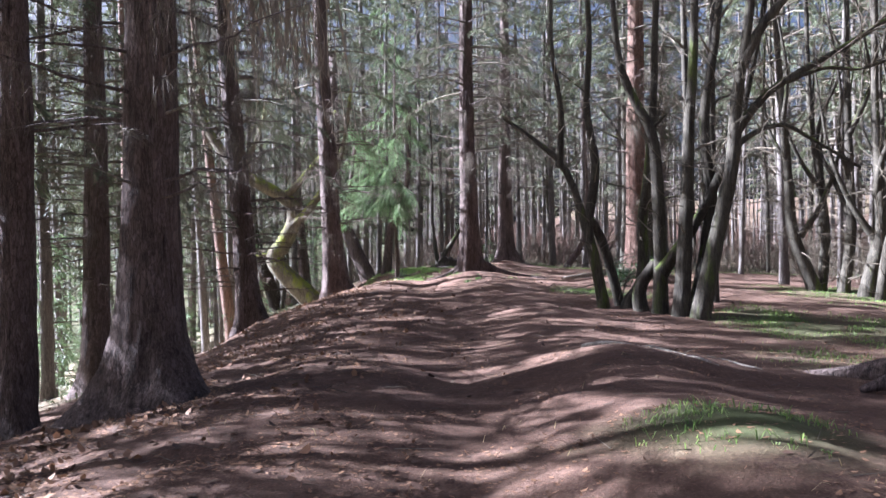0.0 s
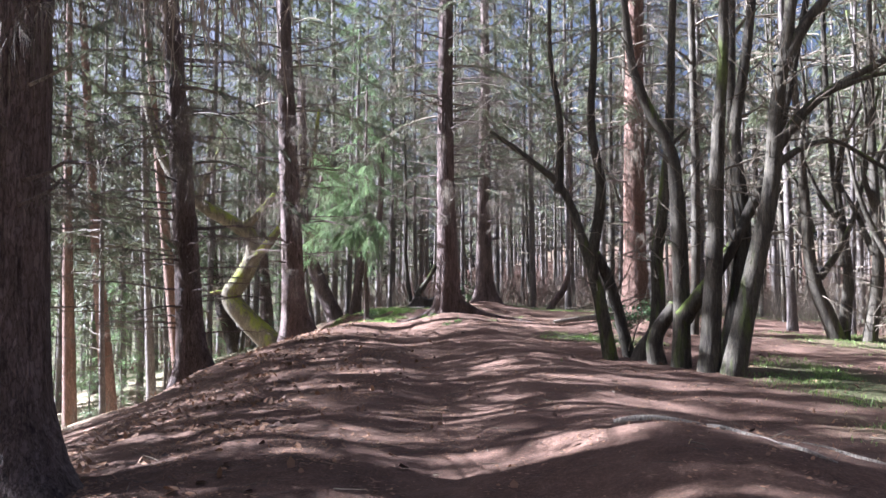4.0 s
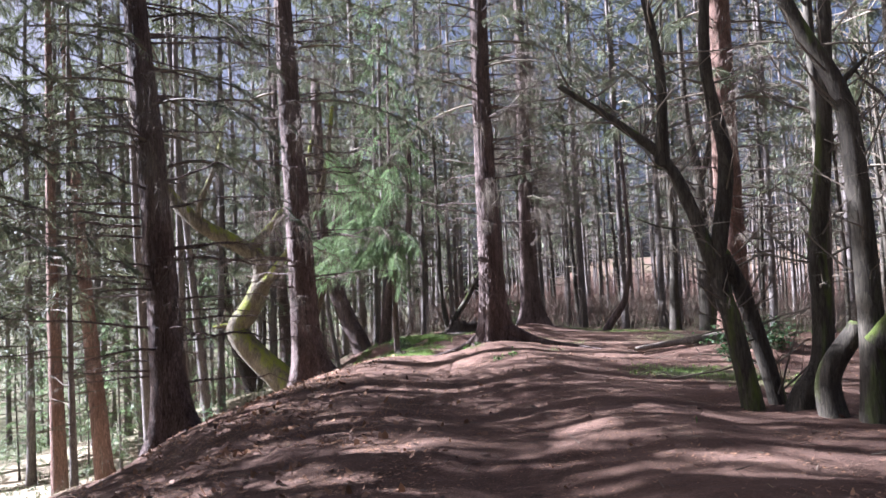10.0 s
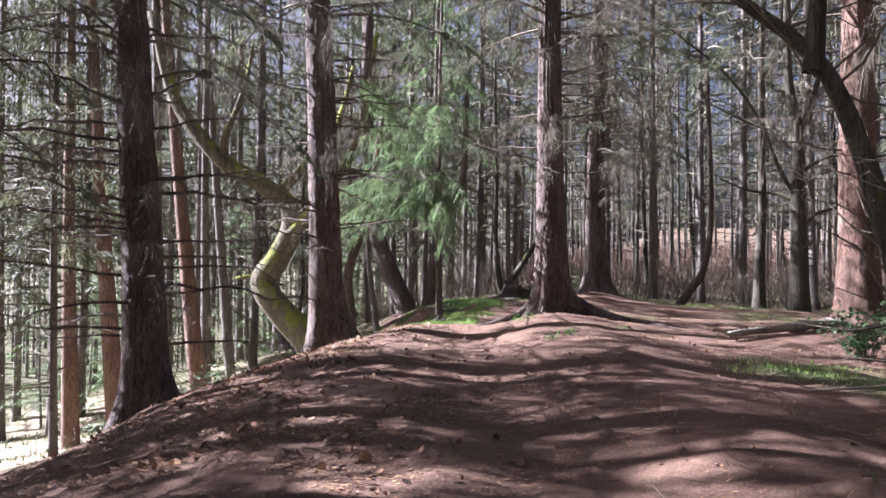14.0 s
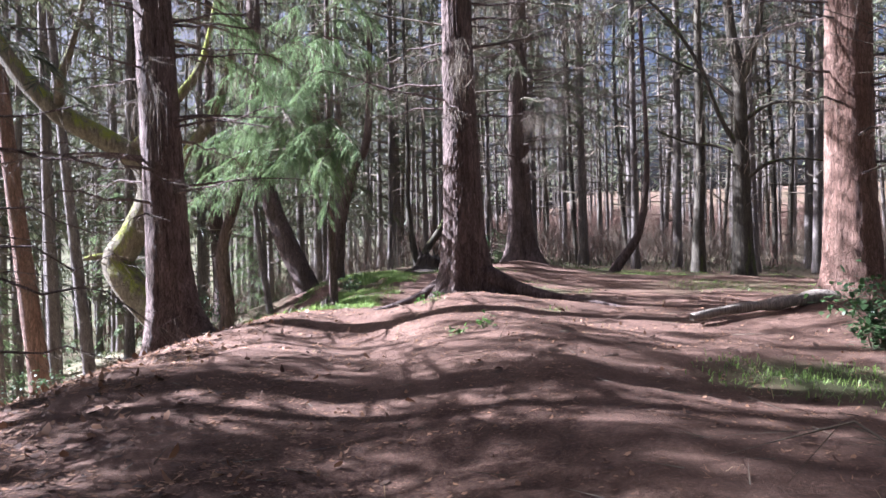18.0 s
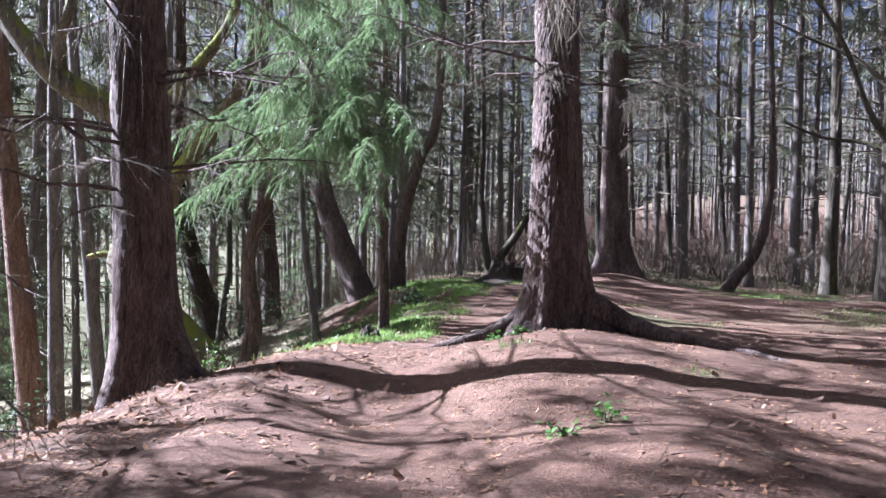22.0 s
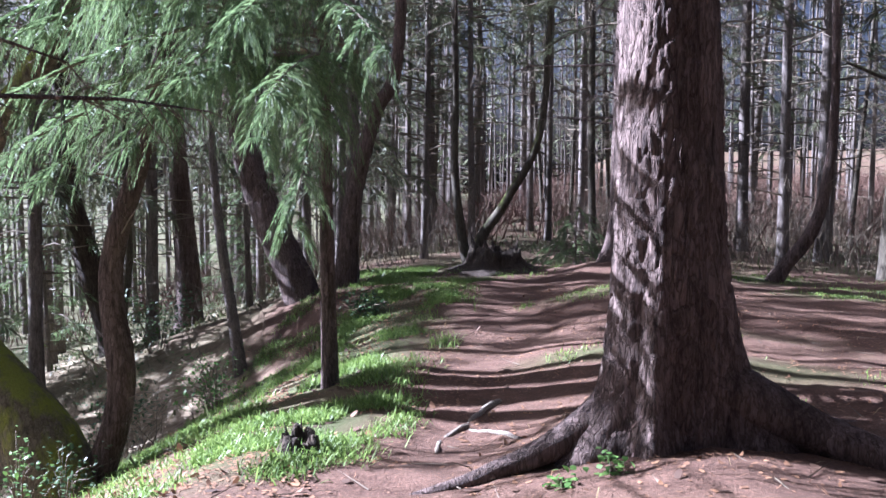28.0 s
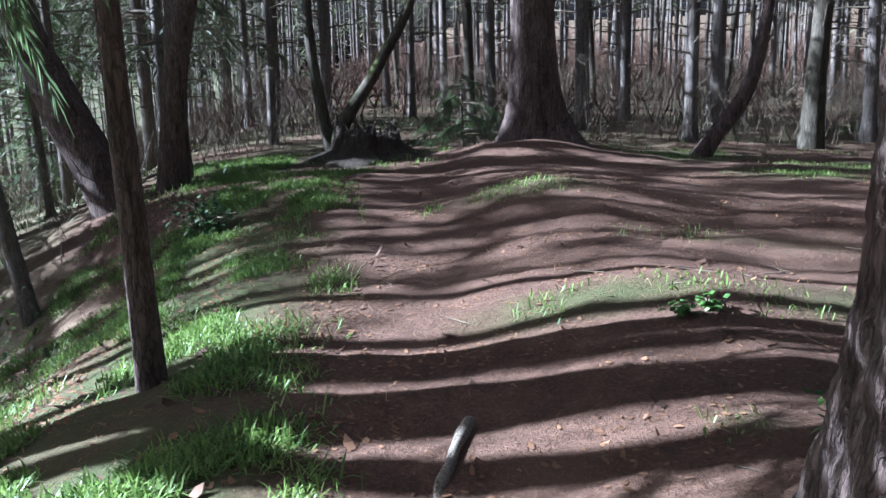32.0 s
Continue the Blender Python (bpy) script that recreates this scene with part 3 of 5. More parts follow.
def spruce_trunk(height, r0, lobes, rough, sides, seed, lean=(0, 0), fine=0.07, upto=7.0, scaly=0.0):
    z = np.r_[np.arange(-0.15, upto, fine), np.arange(upto, height, 0.8), height]
    pts = np.stack([lean[0] * z + 0.03 * np.sin(z * 0.5 + seed), lean[1] * z + 0.03 * np.cos(z * 0.43 + seed), z], -1)
    rad = r0 * (1 - 0.86 * np.clip(z / height, 0, 1) ** 0.9) * (1 + 0.16 * np.exp(-np.maximum(z, 0) / 0.5))
    soup = Soup()
    tube(soup, pts, rad, sides, rough, seed, grain=9.0, lobes=lobes, scaly=scaly)
    return soup, lambda q: (lean[0] * q, lean[1] * q, q), lambda q: float(np.interp(q, z, rad))


def big_spruce(name, at, height, r0, lobes, label, seed, dead=(1.6, 9.0, 44), live=(5.0, 78), lean=(0, 0), barkmat=None, sides=72, rough=0.022, group="large spruces along the path", fine=0.05, longest=2.9, twigs=3.2, pale=(), scaly=0.0, upto=7.0, curtains=()):
    """A large spruce that the path passes: trunk with root flares, every lower dead branch by itself, a live crown above."""
    root = thing(name, at, label, "tree", group)
    soup, axis, rad = spruce_trunk(height, r0, lobes, rough, sides, seed, lean, fine, upto, scaly)
    part("trunk", soup, barkmat or SPRUCE_BARK, root)
    lo, hi, count = dead
    sprays = Soup()
    for i in range(count):
        z = lo + (hi - lo) * ((i + rng.uniform()) / count)
        a = rng.uniform(0, 2 * np.pi)
        way = np.array([math.cos(a), math.sin(a), 0])
        s = Soup()
        reach = rng.uniform(0.5, 1.0) * longest * min(1, 0.45 + z / 6)
        dead_bough(s, np.array(axis(z)) + way * rad(z) * 0.8, way, reach, rng.uniform(-0.04, 0.24), 0.013, twigs, sprays)
        if z > 3.6:
            k = int(reach * 16)
            f = rng.uniform(0.2, 1, k)[:, None]
            spikes(sprays, np.array(axis(z)) + way * f * reach + rng.normal(0, 0.1, (k, 3)) - np.array([0, 0, 0.06 * reach]) * f, rng.normal(0, 0.2, (k, 3)) - np.array([0, 0, 1.0]), rng.uniform(0.25, 0.95, k), 0.0042)
        part("branch", s, SPRUCE_BARK, root, smooth=False)
    for z, a, length, rise in pale:
        s = Soup()
        way = np.array([math.cos(a), math.sin(a), 0])
        dead_bough(s, np.array(axis(z)) + way * rad(z) * 0.8, way, length, -rise, 0.018, 0.6, sprays)
        part("bare_branch", s, DEADWOOD, root, "pale barkless branch", smooth=False)
    for z, a, length, longest_strand in curtains:
        s, strands = Soup(), Soup()
        way = np.array([math.cos(a), math.sin(a), 0])
        begin = np.array(axis(z)) + way * rad(z) * 0.8
        dead_bough(s, begin, way, length, 0.05, 0.013, 0.8, sprays)
        bough = part("bare_branch", s, DEADWOOD, root, "pale barkless branch", smooth=False)
        for _ in range(int(30 * length)):
            f = rng.uniform(0.35, 1.0)
            drop = longest_strand * rng.uniform(0.25, 1) * (0.55 + 0.45 * f)
            u = np.linspace(0, 1, 8)[:, None]
            line = begin + way * f * length + np.array([0, 0, 0.1 * f * length]) + rng.normal(0, 0.07, 3) * (1, 1, 0.3)
            line = line + (way * rng.normal(0.08, 0.12) + np.cross(way, (0, 0, 1)) * rng.normal(0, 0.16)) * u * drop - np.array([0, 0, drop]) * u**1.25 + rng.normal(0, 0.016, (8, 3)) * u
            tube(strands, line, np.linspace(0.0085, 0.004, 8), 3)
            k = 7
            at = line[rng.integers(2, 8, k)]
            spikes(strands, at, rng.normal(0, 0.35, (k, 3)) - np.array([0, 0, 1.0]), rng.uniform(0.1, 0.4, k), 0.0048)
        tagged(part("twig_curtain", strands, PALE_LIT_TWIG, bough, "pale yellow-brown dead twigs hanging in a curtain", smooth=False), kind="stuff")
    tagged(part("twig_spray", sprays, TWIG, root, "hanging dead yellow-brown twigs", smooth=False), kind="stuff")
    wood, leaf = Soup(), Soup()
    lo, count = live
    for i in range(count):
        f = i / count
        z = lo + (height - 0.4 - lo) * f
        a = i * 2.4 + rng.uniform(-0.5, 0.5)
        way = np.array([math.cos(a), math.sin(a), 0])
        conifer_bough(wood, leaf, np.array(axis(z)) + way * rad(z) * 0.7, way, (0.5 + 3.0 * (1 - f) ** 0.8) * rng.uniform(0.7, 1.1), rng.uniform(0.25, 0.6), 0.55, (0.15, 0.016), k=11)
    tagged(part("crown_wood", wood, TWIG, root, "thin brown crown branches", smooth=False), kind="stuff")
    tagged(part("crown", leaf, NEEDLE_DIM, root, "dark green drooping spruce needles", smooth=False), kind="stuff")
    return root


# root flares: angle from +x, width, reach, height
big_spruce("spruce_tree", foot(-2.75, 5.0), 21, 0.36, [(5.7, 0.55, 0.72, 0.55), (0.1, 0.5, 0.46, 0.5), (3.7, 0.5, 0.68, 0.55), (2.0, 0.6, 0.2, 0.4), (4.7, 0.5, 0.25, 0.45)],
           "thick red-brown spruce trunk with flared roots beside path", 11, dead=(2.3, 9, 34), live=(8.5, 60), pale=((3.4, 5.9, 0.8, 0.1), (3.45, 3.5, 1.1, 0.1), (3.1, 4.8, 0.4, 0.0), (2.6, 4.4, 0.5, 0.2)),
           curtains=((5.3, 0.32, 1.9, 2.3), (5.7, 0.42, 1.8, 2.1), (5.1, 0.52, 1.6, 1.6)))
big_spruce("spruce_tree", foot(-6.9, 17.0), 22, 0.325, [(5.9, 0.5, 0.8, 0.55), (4.2, 0.5, 0.3, 0.45), (2.6, 0.6, 0.25, 0.4)],
           "dark straight spruce with many bare side branches", 12, dead=(1.0, 9, 72), longest=4.2, lean=(-0.075, 0))
bank_spruce = big_spruce("spruce_tree", foot(-5.98, 21.3), 22, 0.335, [(6.0, 0.6, 1.1, 0.5), (4.4, 0.45, 0.3, 0.45), (3.0, 0.6, 0.2, 0.4)],
           "dark spruce at the edge of the steep bank", 13, dead=(2.0, 9, 56), live=(6.5, 60), lean=(-0.035, 0))
hero = big_spruce("spruce_tree", foot(-2.06, 24.0), 24, 0.315, [(3.75, 0.42, 0.46, 0.5), (4.55, 0.22, 0.32, 0.5), (6.1, 0.48, 0.66, 0.5), (1.2, 0.5, 0.3, 0.4), (2.6, 0.5, 0.2, 0.4), (5.2, 0.2, 0.12, 0.35)],
                  "massive spruce with scaly bark and spreading roots on mound", 14, dead=(2.9, 10, 56), live=(6.0, 84), pale=((5.1, 6.1, 2.2, 0.4), (5.7, 5.8, 1.8, 0.6), (4.2, 0.2, 1.3, 0.2), (4.6, 3.3, 1.4, 0.1), (3.5, 5.2, 0.7, 0.1), (6.2, 4.0, 1.6, 0.3)), sides=170, rough=0.022, fine=0.02, upto=4.4, scaly=0.019)
big_spruce("spruce_tree", foot(-2.2, 36.0), 22, 0.37, [(3.5, 0.5, 0.4, 0.5), (5.9, 0.5, 0.55, 0.5), (0.8, 0.5, 0.25, 0.4)],
           "tall spruce with sunlit flank behind the mound", 15, dead=(2.2, 11, 72), live=(4.6, 96), longest=3.6)
big_spruce("pine_tree", foot(3.42, 21.4), 22, 0.33, [(3.5, 0.5, 0.2, 0.4), (5.5, 0.5, 0.2, 0.4)],
           "red-barked conifer with ragged twigs behind hazel clump", 16, dead=(1.5, 11, 64), barkmat=PINE_BARK, longest=2.0)
big_spruce("spruce_tree", foot(-9.6, 14.2), 20, 0.36, [(5.6, 0.5, 0.3, 0.4), (3.6, 0.5, 0.3, 0.4)],
           "dark spruce on the slope hung with dead twigs", 17, dead=(2.0, 9, 44), sides=40, fine=0.1)
big_spruce("spruce_tree", foot(-4.9, 5.4), 20, 0.25, [(5.6, 0.5, 0.3, 0.4), (3.6, 0.5, 0.3, 0.4)],
           "slim dark spruce at the edge of the slope", 18, dead=(2.5, 9, 26), live=(9.5, 50), sides=40, fine=0.1)

# long surface roots of the mound tree
def ground_root(parent, base, line, radii, mat, label=""):
    pts = curve_points(line, 26)
    z = np.array([float(lie(p[0], p[1])) for p in pts])
    pts[:, 2] = z + pts[:, 2]
    pts = pts - np.array(base)
    s = Soup()
    tube(s, pts, np.interp(np.linspace(0, 1, 26), np.linspace(0, 1, len(radii)), radii), 18, 0.008, 31, 14)
    return part("root", s, mat, parent, label)


HERO_AT = foot(-2.06, 24.0)
ground_root(hero, HERO_AT, [(-2.2, 23.92, 0.44), (-2.45, 23.78, 0.2), (-2.75, 23.62, 0.08), (-3.1, 23.4, 0.03), (-3.6, 23.1, -0.04)], [0.15, 0.125, 0.085, 0.055, 0.02], SPRUCE_BARK)
ground_root(hero, HERO_AT, [(-1.95, 23.95, 0.44), (-1.55, 23.9, 0.26), (-1.1, 23.88, 0.11), (-0.5, 23.75, 0.03), (0.1, 23.6, 0.0), (0.7, 23.3, -0.06)], [0.21, 0.18, 0.13, 0.09, 0.06, 0.02], SPRUCE_BARK)
ground_root(hero, HERO_AT, [(-1.9, 24.2, 0.3), (-1.5, 24.6, 0.12), (-0.9, 25.1, 0.0), (-0.2, 25.5, -0.06)], [0.12, 0.09, 0.06, 0.02], SPRUCE_BARK)


# ---------------------------------------------------------------- the many-stemmed clump beside the path
def stem(parent, base, ctrl, r0, r1, mat, name="stem", sides=18, rough=0.006, seed=1, n=34, flare=0.35):
    s = Soup()
    pts = curve_points(ctrl, n) - np.array(base)
    tube(s, pts, np.linspace(r0, r1, n) * (1 + flare * np.exp(-np.arange(n) / 2.2)), sides, rough, seed, 7)
    return part(name, s, mat, parent)


def bare_twigs(parent, base, line, count, size, spread=0.7):
    """Fine bare branches along a limb, each with its twigs."""
    pts = curve_points(line, 30) - np.array(base)
    sprays = Soup()
    for i in range(count):
        s = Soup()
        f = rng.integers(6, 29)
        way = rng.normal(0, 1, 3) * (1, 1, 0.5) + (0, 0, 0.6)
        way /= np.linalg.norm(way)
        l = size * rng.uniform(0.4, 1.2)
        u = np.linspace(0, 1, 5)[:, None]
        axis = pts[f] + way * u * l + rng.normal(0, 0.06 * l, (5, 3)) * u + np.array([0, 0, 0.15 * l]) * u**2
        tube(s, axis, np.linspace(0.012, 0.003, 5) * (0.6 + size * 0.4), 4)
        k = 9
        t = rng.uniform(0.25, 1, k)
        at = np.stack([np.interp(t, u[:, 0], axis[:, c]) for c in range(3)], -1)
        spikes(sprays, at, way + rng.normal(0, 0.7, (k, 3)) * spread, l * rng.uniform(0.2, 0.5, k), 0.003)
        part("branch", s, TWIG, parent, smooth=False)
    tagged(part("twig_spray", sprays, TWIG, parent, smooth=False), kind="stuff")


CLUMP = foot(3.4, 12.7, 0)
clump = thing("hazel_clump", CLUMP, "many-stemmed mossy hazel clump with bent grey-brown stems", "tree")
STEMS = [
    ([(2.46, 13.5, -0.4), (2.42, 13.5, -0.05), (2.27, 13.5, 0.8), (2.15, 13.5, 1.47), (2.31, 13.5, 2.72), (2.14, 13.5, 3.88), (2.2, 13.5, 5.63), (2.0, 13.4, 9.0)], 0.13, 0.05),
    ([(2.13, 13.5, 1.40), (1.69, 13.5, 2.64), (1.12, 13.5, 3.23), (0.39, 13.5, 3.79)], 0.085, 0.035),
    ([(1.57, 13.5, 2.70), (1.61, 13.5, 3.9), (1.43, 13.5, 5.37), (1.5, 13.4, 8.0)], 0.065, 0.03),
    ([(2.80, 13.8, -0.35), (2.74, 13.8, 0.0), (2.45, 13.7, 1.08), (2.2, 13.5, 1.62)], 0.12, 0.085),
]
STEMS += [
    ([(2.90, 13.4, -0.4), (2.97, 13.4, -0.08), (3.2, 13.4, 0.32), (3.25, 13.4, 0.98), (3.23, 13.4, 1.55), (3.37, 13.4, 2.68), (3.48, 13.4, 4.11), (3.52, 13.4, 5.54), (3.7, 13.4, 9.5)], 0.15, 0.05),
    ([(3.51, 12.6, -0.5), (3.53, 12.6, 0.81), (3.47, 12.6, 2.59), (3.35, 12.6, 3.31), (2.92, 12.6, 4.22), (2.71, 12.6, 5.32), (2.5, 12.6, 9.0)], 0.14, 0.04),
    ([(3.84, 12.0, -0.5), (3.96, 12.0, 1.66), (4.03, 12.0, 3.36), (4.13, 12.0, 5.06), (4.2, 12.0, 9.5)], 0.15, 0.05),
    ([(4.10, 12.3, -0.5), (4.43, 12.3, 1.67), (4.33, 12.3, 3.41), (4.57, 12.3, 5.14), (4.9, 12.4, 9.0)], 0.14, 0.05),
]
STEMS += [
    ([(4.10, 11.8, -0.6), (4.42, 11.8, 0.98), (4.74, 11.8, 2.47), (4.84, 11.8, 3.72), (5.03, 11.8, 4.96), (5.5, 11.8, 9.0)], 0.17, 0.06),
    ([(4.80, 11.8, 3.10), (5.48, 11.8, 3.86), (6.82, 11.8, 4.63), (8.6, 11.9, 5.8)], 0.085, 0.03),
    ([(4.70, 11.8, 2.75), (5.15, 11.8, 3.08), (5.63, 11.8, 3.19), (6.1, 11.8, 2.93), (6.9, 11.8, 2.40)], 0.06, 0.02),
    ([(3.55, 12.5, 0.55), (4.16, 12.2, 1.5), (4.68, 12.2, 2.6), (5.02, 12.2, 3.6), (5.6, 12.2, 6.5)], 0.11, 0.04),
    ([(3.36, 12.6, 3.28), (3.66, 12.6, 3.58)], 0.05, 0.02),
    ([(4.92, 11.8, 4.3), (5.3, 11.8, 5.0), (5.95, 11.8, 5.75), (7.1, 11.8, 7.0), (8.2, 11.8, 8.6)], 0.09, 0.035),
    ([(5.6, 11.8, 3.95), (6.3, 11.7, 4.15), (6.9, 11.6, 4.1), (7.6, 11.5, 4.35)], 0.04, 0.015),
    ([(3.2, 12.9, -0.4), (3.15, 12.9, 0.2), (3.45, 12.75, 0.75)], 0.16, 0.10),
]
for i, (line, r0, r1) in enumerate(STEMS):
    stem(clump, CLUMP, line, r0, r1, SMOOTH_BARK, seed=40 + i)
    if len(line) > 3:
        bare_twigs(clump, CLUMP, line, 20, 1.35)
# ---------------------------------------------------------------- crooked mossy tree on the bank
MOSS = foot(-8.2, 26.4, 0)
crooked = thing("mossy_tree", MOSS, "crooked broadleaf tree with bright green moss on limbs", "tree")
MOSSLINES = [
    ([(-8.1, 26.4, -2.0), (-8.5, 26.4, -1.1), (-9.6, 26.5, -0.1), (-10.15, 26.6, 0.6), (-9.75, 26.6, 1.2), (-9.35, 26.6, 2.0), (-9.35, 26.4, 2.7), (-10.1, 26.2, 3.25), (-11.05, 25.8, 3.9), (-12.3, 25.7, 5.4), (-13.0, 25.6, 7.8)], 0.42, 0.14),
    ([(-10.95, 25.85, 3.85), (-10.75, 25.6, 4.4), (-10.35, 25.4, 5.0), (-10.0, 25.3, 5.8), (-9.8, 25.3, 6.8)], 0.12, 0.04),
    ([(-9.3, 26.5, 1.9), (-8.7, 26.3, 2.4), (-8.0, 26.3, 3.25), (-7.5, 26.2, 3.9), (-7.1, 26.2, 5.2), (-6.8, 26.1, 7.0)], 0.16, 0.06),
]
MOSSLINES += [
    ([(-9.7, 26.3, 2.9), (-9.2, 26.3, 3.3), (-8.5, 26.3, 4.05), (-7.9, 26.3, 4.8), (-7.5, 26.3, 6.2)], 0.16, 0.05),
    ([(-10.1, 26.6, 0.55), (-10.5, 26.6, 0.75), (-10.9, 26.5, 0.7)], 0.10, 0.03),
    ([(-8.0, 26.5, -1.9), (-7.6, 26.6, -0.6), (-7.75, 26.7, 0.8), (-7.3, 26.8, 2.4), (-6.9, 26.9, 5.0)], 0.17, 0.06),
]
for i, (line, r0, r1) in enumerate(MOSSLINES):
    stem(crooked, MOSS, line, r0, r1, (MOSSY_BARK, MOSSY_LIMB, MOSSY_LIMB, MOSSY_LIMB, MOSSY_BARK, SPRUCE_BARK)[i], "limb" if i else "trunk", 22, 0.015, 110 + i, 44)
    bare_twigs(crooked, MOSS, line, 10, 1.1)


# ---------------------------------------------------------------- young green spruce with drooping boughs
def green_spruce(at, height, r0, low, boughs, reach, label, lean=(0, 0), favour=None):
    root = thing("young_spruce", at, label, "tree")
    soup, axis, rad = spruce_trunk(height, r0, [(5, 0.7, 0.05, 0.2), (2, 0.7, 0.05, 0.2)], 0.005, 20, 21, lean, 0.12)
    part("trunk", soup, SPRUCE_BARK, root)
    for i in range(boughs):
        f = i / boughs
        z = low + (height - 0.4 - low) * f**1.6
        a = i * 2.4 + rng.uniform(-0.5, 0.5)
        if z > 5.5:
            f = min(0.93, f + 0.25)
        if favour is not None and z < 5.5:
            a = favour + rng.normal(0, 0.36)
        way = np.array([math.cos(a), math.sin(a), 0])
        wood, leaf = Soup(), Soup()
        conifer_bough(wood, leaf, np.array(axis(z)) + way * rad(z) * 0.7, way, reach * (1 - f) ** 0.7 * rng.uniform(0.5 if favour is None else 0.75, 1.1) + 0.3, rng.uniform(0.25, 0.55), 1.5, (0.062, 0.0062), k=24, hang=(0.5, 1.9), start=0.22 if favour is None else 0.36)
        b = part("bough", wood, TWIG, root, smooth=False)
        part("needles", leaf, NEEDLE, b, "fresh green hanging needles", smooth=False)
    return root


rng = np.random.default_rng(21)
green_spruce(foot(-5.3, 26.8), 12, 0.085, 3.2, 78, 3.4, "slim young spruce with bright green drooping boughs", favour=4.5)

# live low boughs added to the spruce at the bank's edge, shading the mound tree
kept, rng = rng, np.random.default_rng(33)
for i in range(4):
    z, a = 4.7 + 0.3 * i, 1.24 + rng.normal(0, 0.12)
    way = np.array([math.cos(a), math.sin(a), 0])
    wood, leaf = Soup(), Soup()
    conifer_bough(wood, leaf, np.array([-0.035 * z, 0, z]) + way * 0.24, way, rng.uniform(1.9, 2.7), rng.uniform(0.2, 0.4), 1.5, (0.062, 0.0062), k=24, hang=(0.4, 1.5), start=0.4)
    bough = part("bough", wood, TWIG, bank_spruce, smooth=False)
    tagged(part("needles", leaf, NEEDLE, bough, "fresh green hanging needles", smooth=False), kind="stuff")
rng = kept
green_spruce(foot(-3.4, 38.0), 1.9, 0.03, 0.25, 20, 1.25, "low green spruce sapling beside the path")


# ---------------------------------------------------------------- single trunks on the bank
def plain_tree(name, at, ctrl, r0, r1, mat, label, category="tree", twigs=8, size=1.0, sides=16, rough=0.01, group="", seed=3):
    root = thing(name, at, label, category, group)
    base = np.array(at)
    line = [(base[0] + x, base[1] + y, base[2] + z) for x, y, z in ctrl]
    stem(root, at, line, r0, r1, mat, "trunk", sides, rough, seed, 30)
    if twigs:
        bare_twigs(root, at, line, twigs, size)
    return root


plain_tree("leaning_tree", foot(-8.75, 34.5), [(0.25, 0, -0.5), (0.1, 0, 0.0), (-0.15, 0, 0.6), (-0.75, 0, 1.9), (-1.2, 0, 3.3), (-1.5, 0.1, 5.2), (-1.6, 0.2, 11)], 0.42, 0.16, SPRUCE_BARK, "thick dark leaning trunk shaggy with dead ivy", twigs=26, size=1.2, sides=22, rough=0.05, seed=51)
plain_tree("slender_tree", foot(-8.7, 31.7), [(0.05, 0, -0.2), (-0.15, 0, 1.2), (-0.4, 0, 3.0), (-0.6, 0.1, 6), (-0.8, 0.1, 9)], 0.11, 0.03, THIN_BARK, "slender bare sapling on the bank", seed=52, twigs=14)
plain_tree("slender_tree", foot(-8.0, 35.6), [(0, 0, -0.3), (0.02, 0, 2.0), (0.05, 0, 4.0), (0.0, 0, 8), (0.1, 0, 13)], 0.15, 0.06, THIN_BARK, "dark trunk standing at top of bank", seed=53, twigs=14)
plain_tree("slender_tree", foot(-7.85, 34.6), [(0, 0, -0.3), (0.1, 0, 0.6), (0.25, 0, 1.9), (0.7, 0, 3.5), (1.15, 0, 4.5), (1.3, 0, 8)], 0.24, 0.08, SPRUCE_BARK, "dark bent tree at top of bank", seed=54, twigs=14)
plain_tree("ivy_tree", foot(-14.3, 36.0), [(0.5, 0, -0.5), (0.2, 0, 0.8), (-0.5, 0, 2.8), (-0.9, 0, 5), (-1.0, 0, 12)], 0.42, 0.15, ROTTEN, "dark leaning trunk low on the bank", seed=56, twigs=18, size=1.6)
plain_tree("ivy_tree", foot(-13.2, 38.0), [(0.0, 0, -0.5), (0.0, 0, 1.5), (-0.2, 0, 4), (-0.3, 0, 7), (-0.3, 0, 14)], 0.36, 0.12, SPRUCE_BARK, "ivy-hung trunk on the slope", seed=57, twigs=18, size=1.4)
plain_tree("slender_tree", foot(-13.4, 35.2), [(0.0, 0, -0.5), (0.15, 0, 1.0), (0.35, 0, 2.4), (0.3, 0, 5), (0.5, 0, 9)], 0.12, 0.04, SMOOTH_BARK, "thin forked stem low on the bank", seed=58, twigs=14)
plain_tree("curved_tree", foot(0.5, 36.2), [(0, 0, -0.2), (0.35, 0, 0.35), (0.85, 0, 1.1), (1.1, 0, 2.3), (1.15, 0, 4), (1.0, 0, 8)], 0.16, 0.06, SPRUCE_BARK, "curved trunk sweeping up from grass", seed=55, twigs=12)
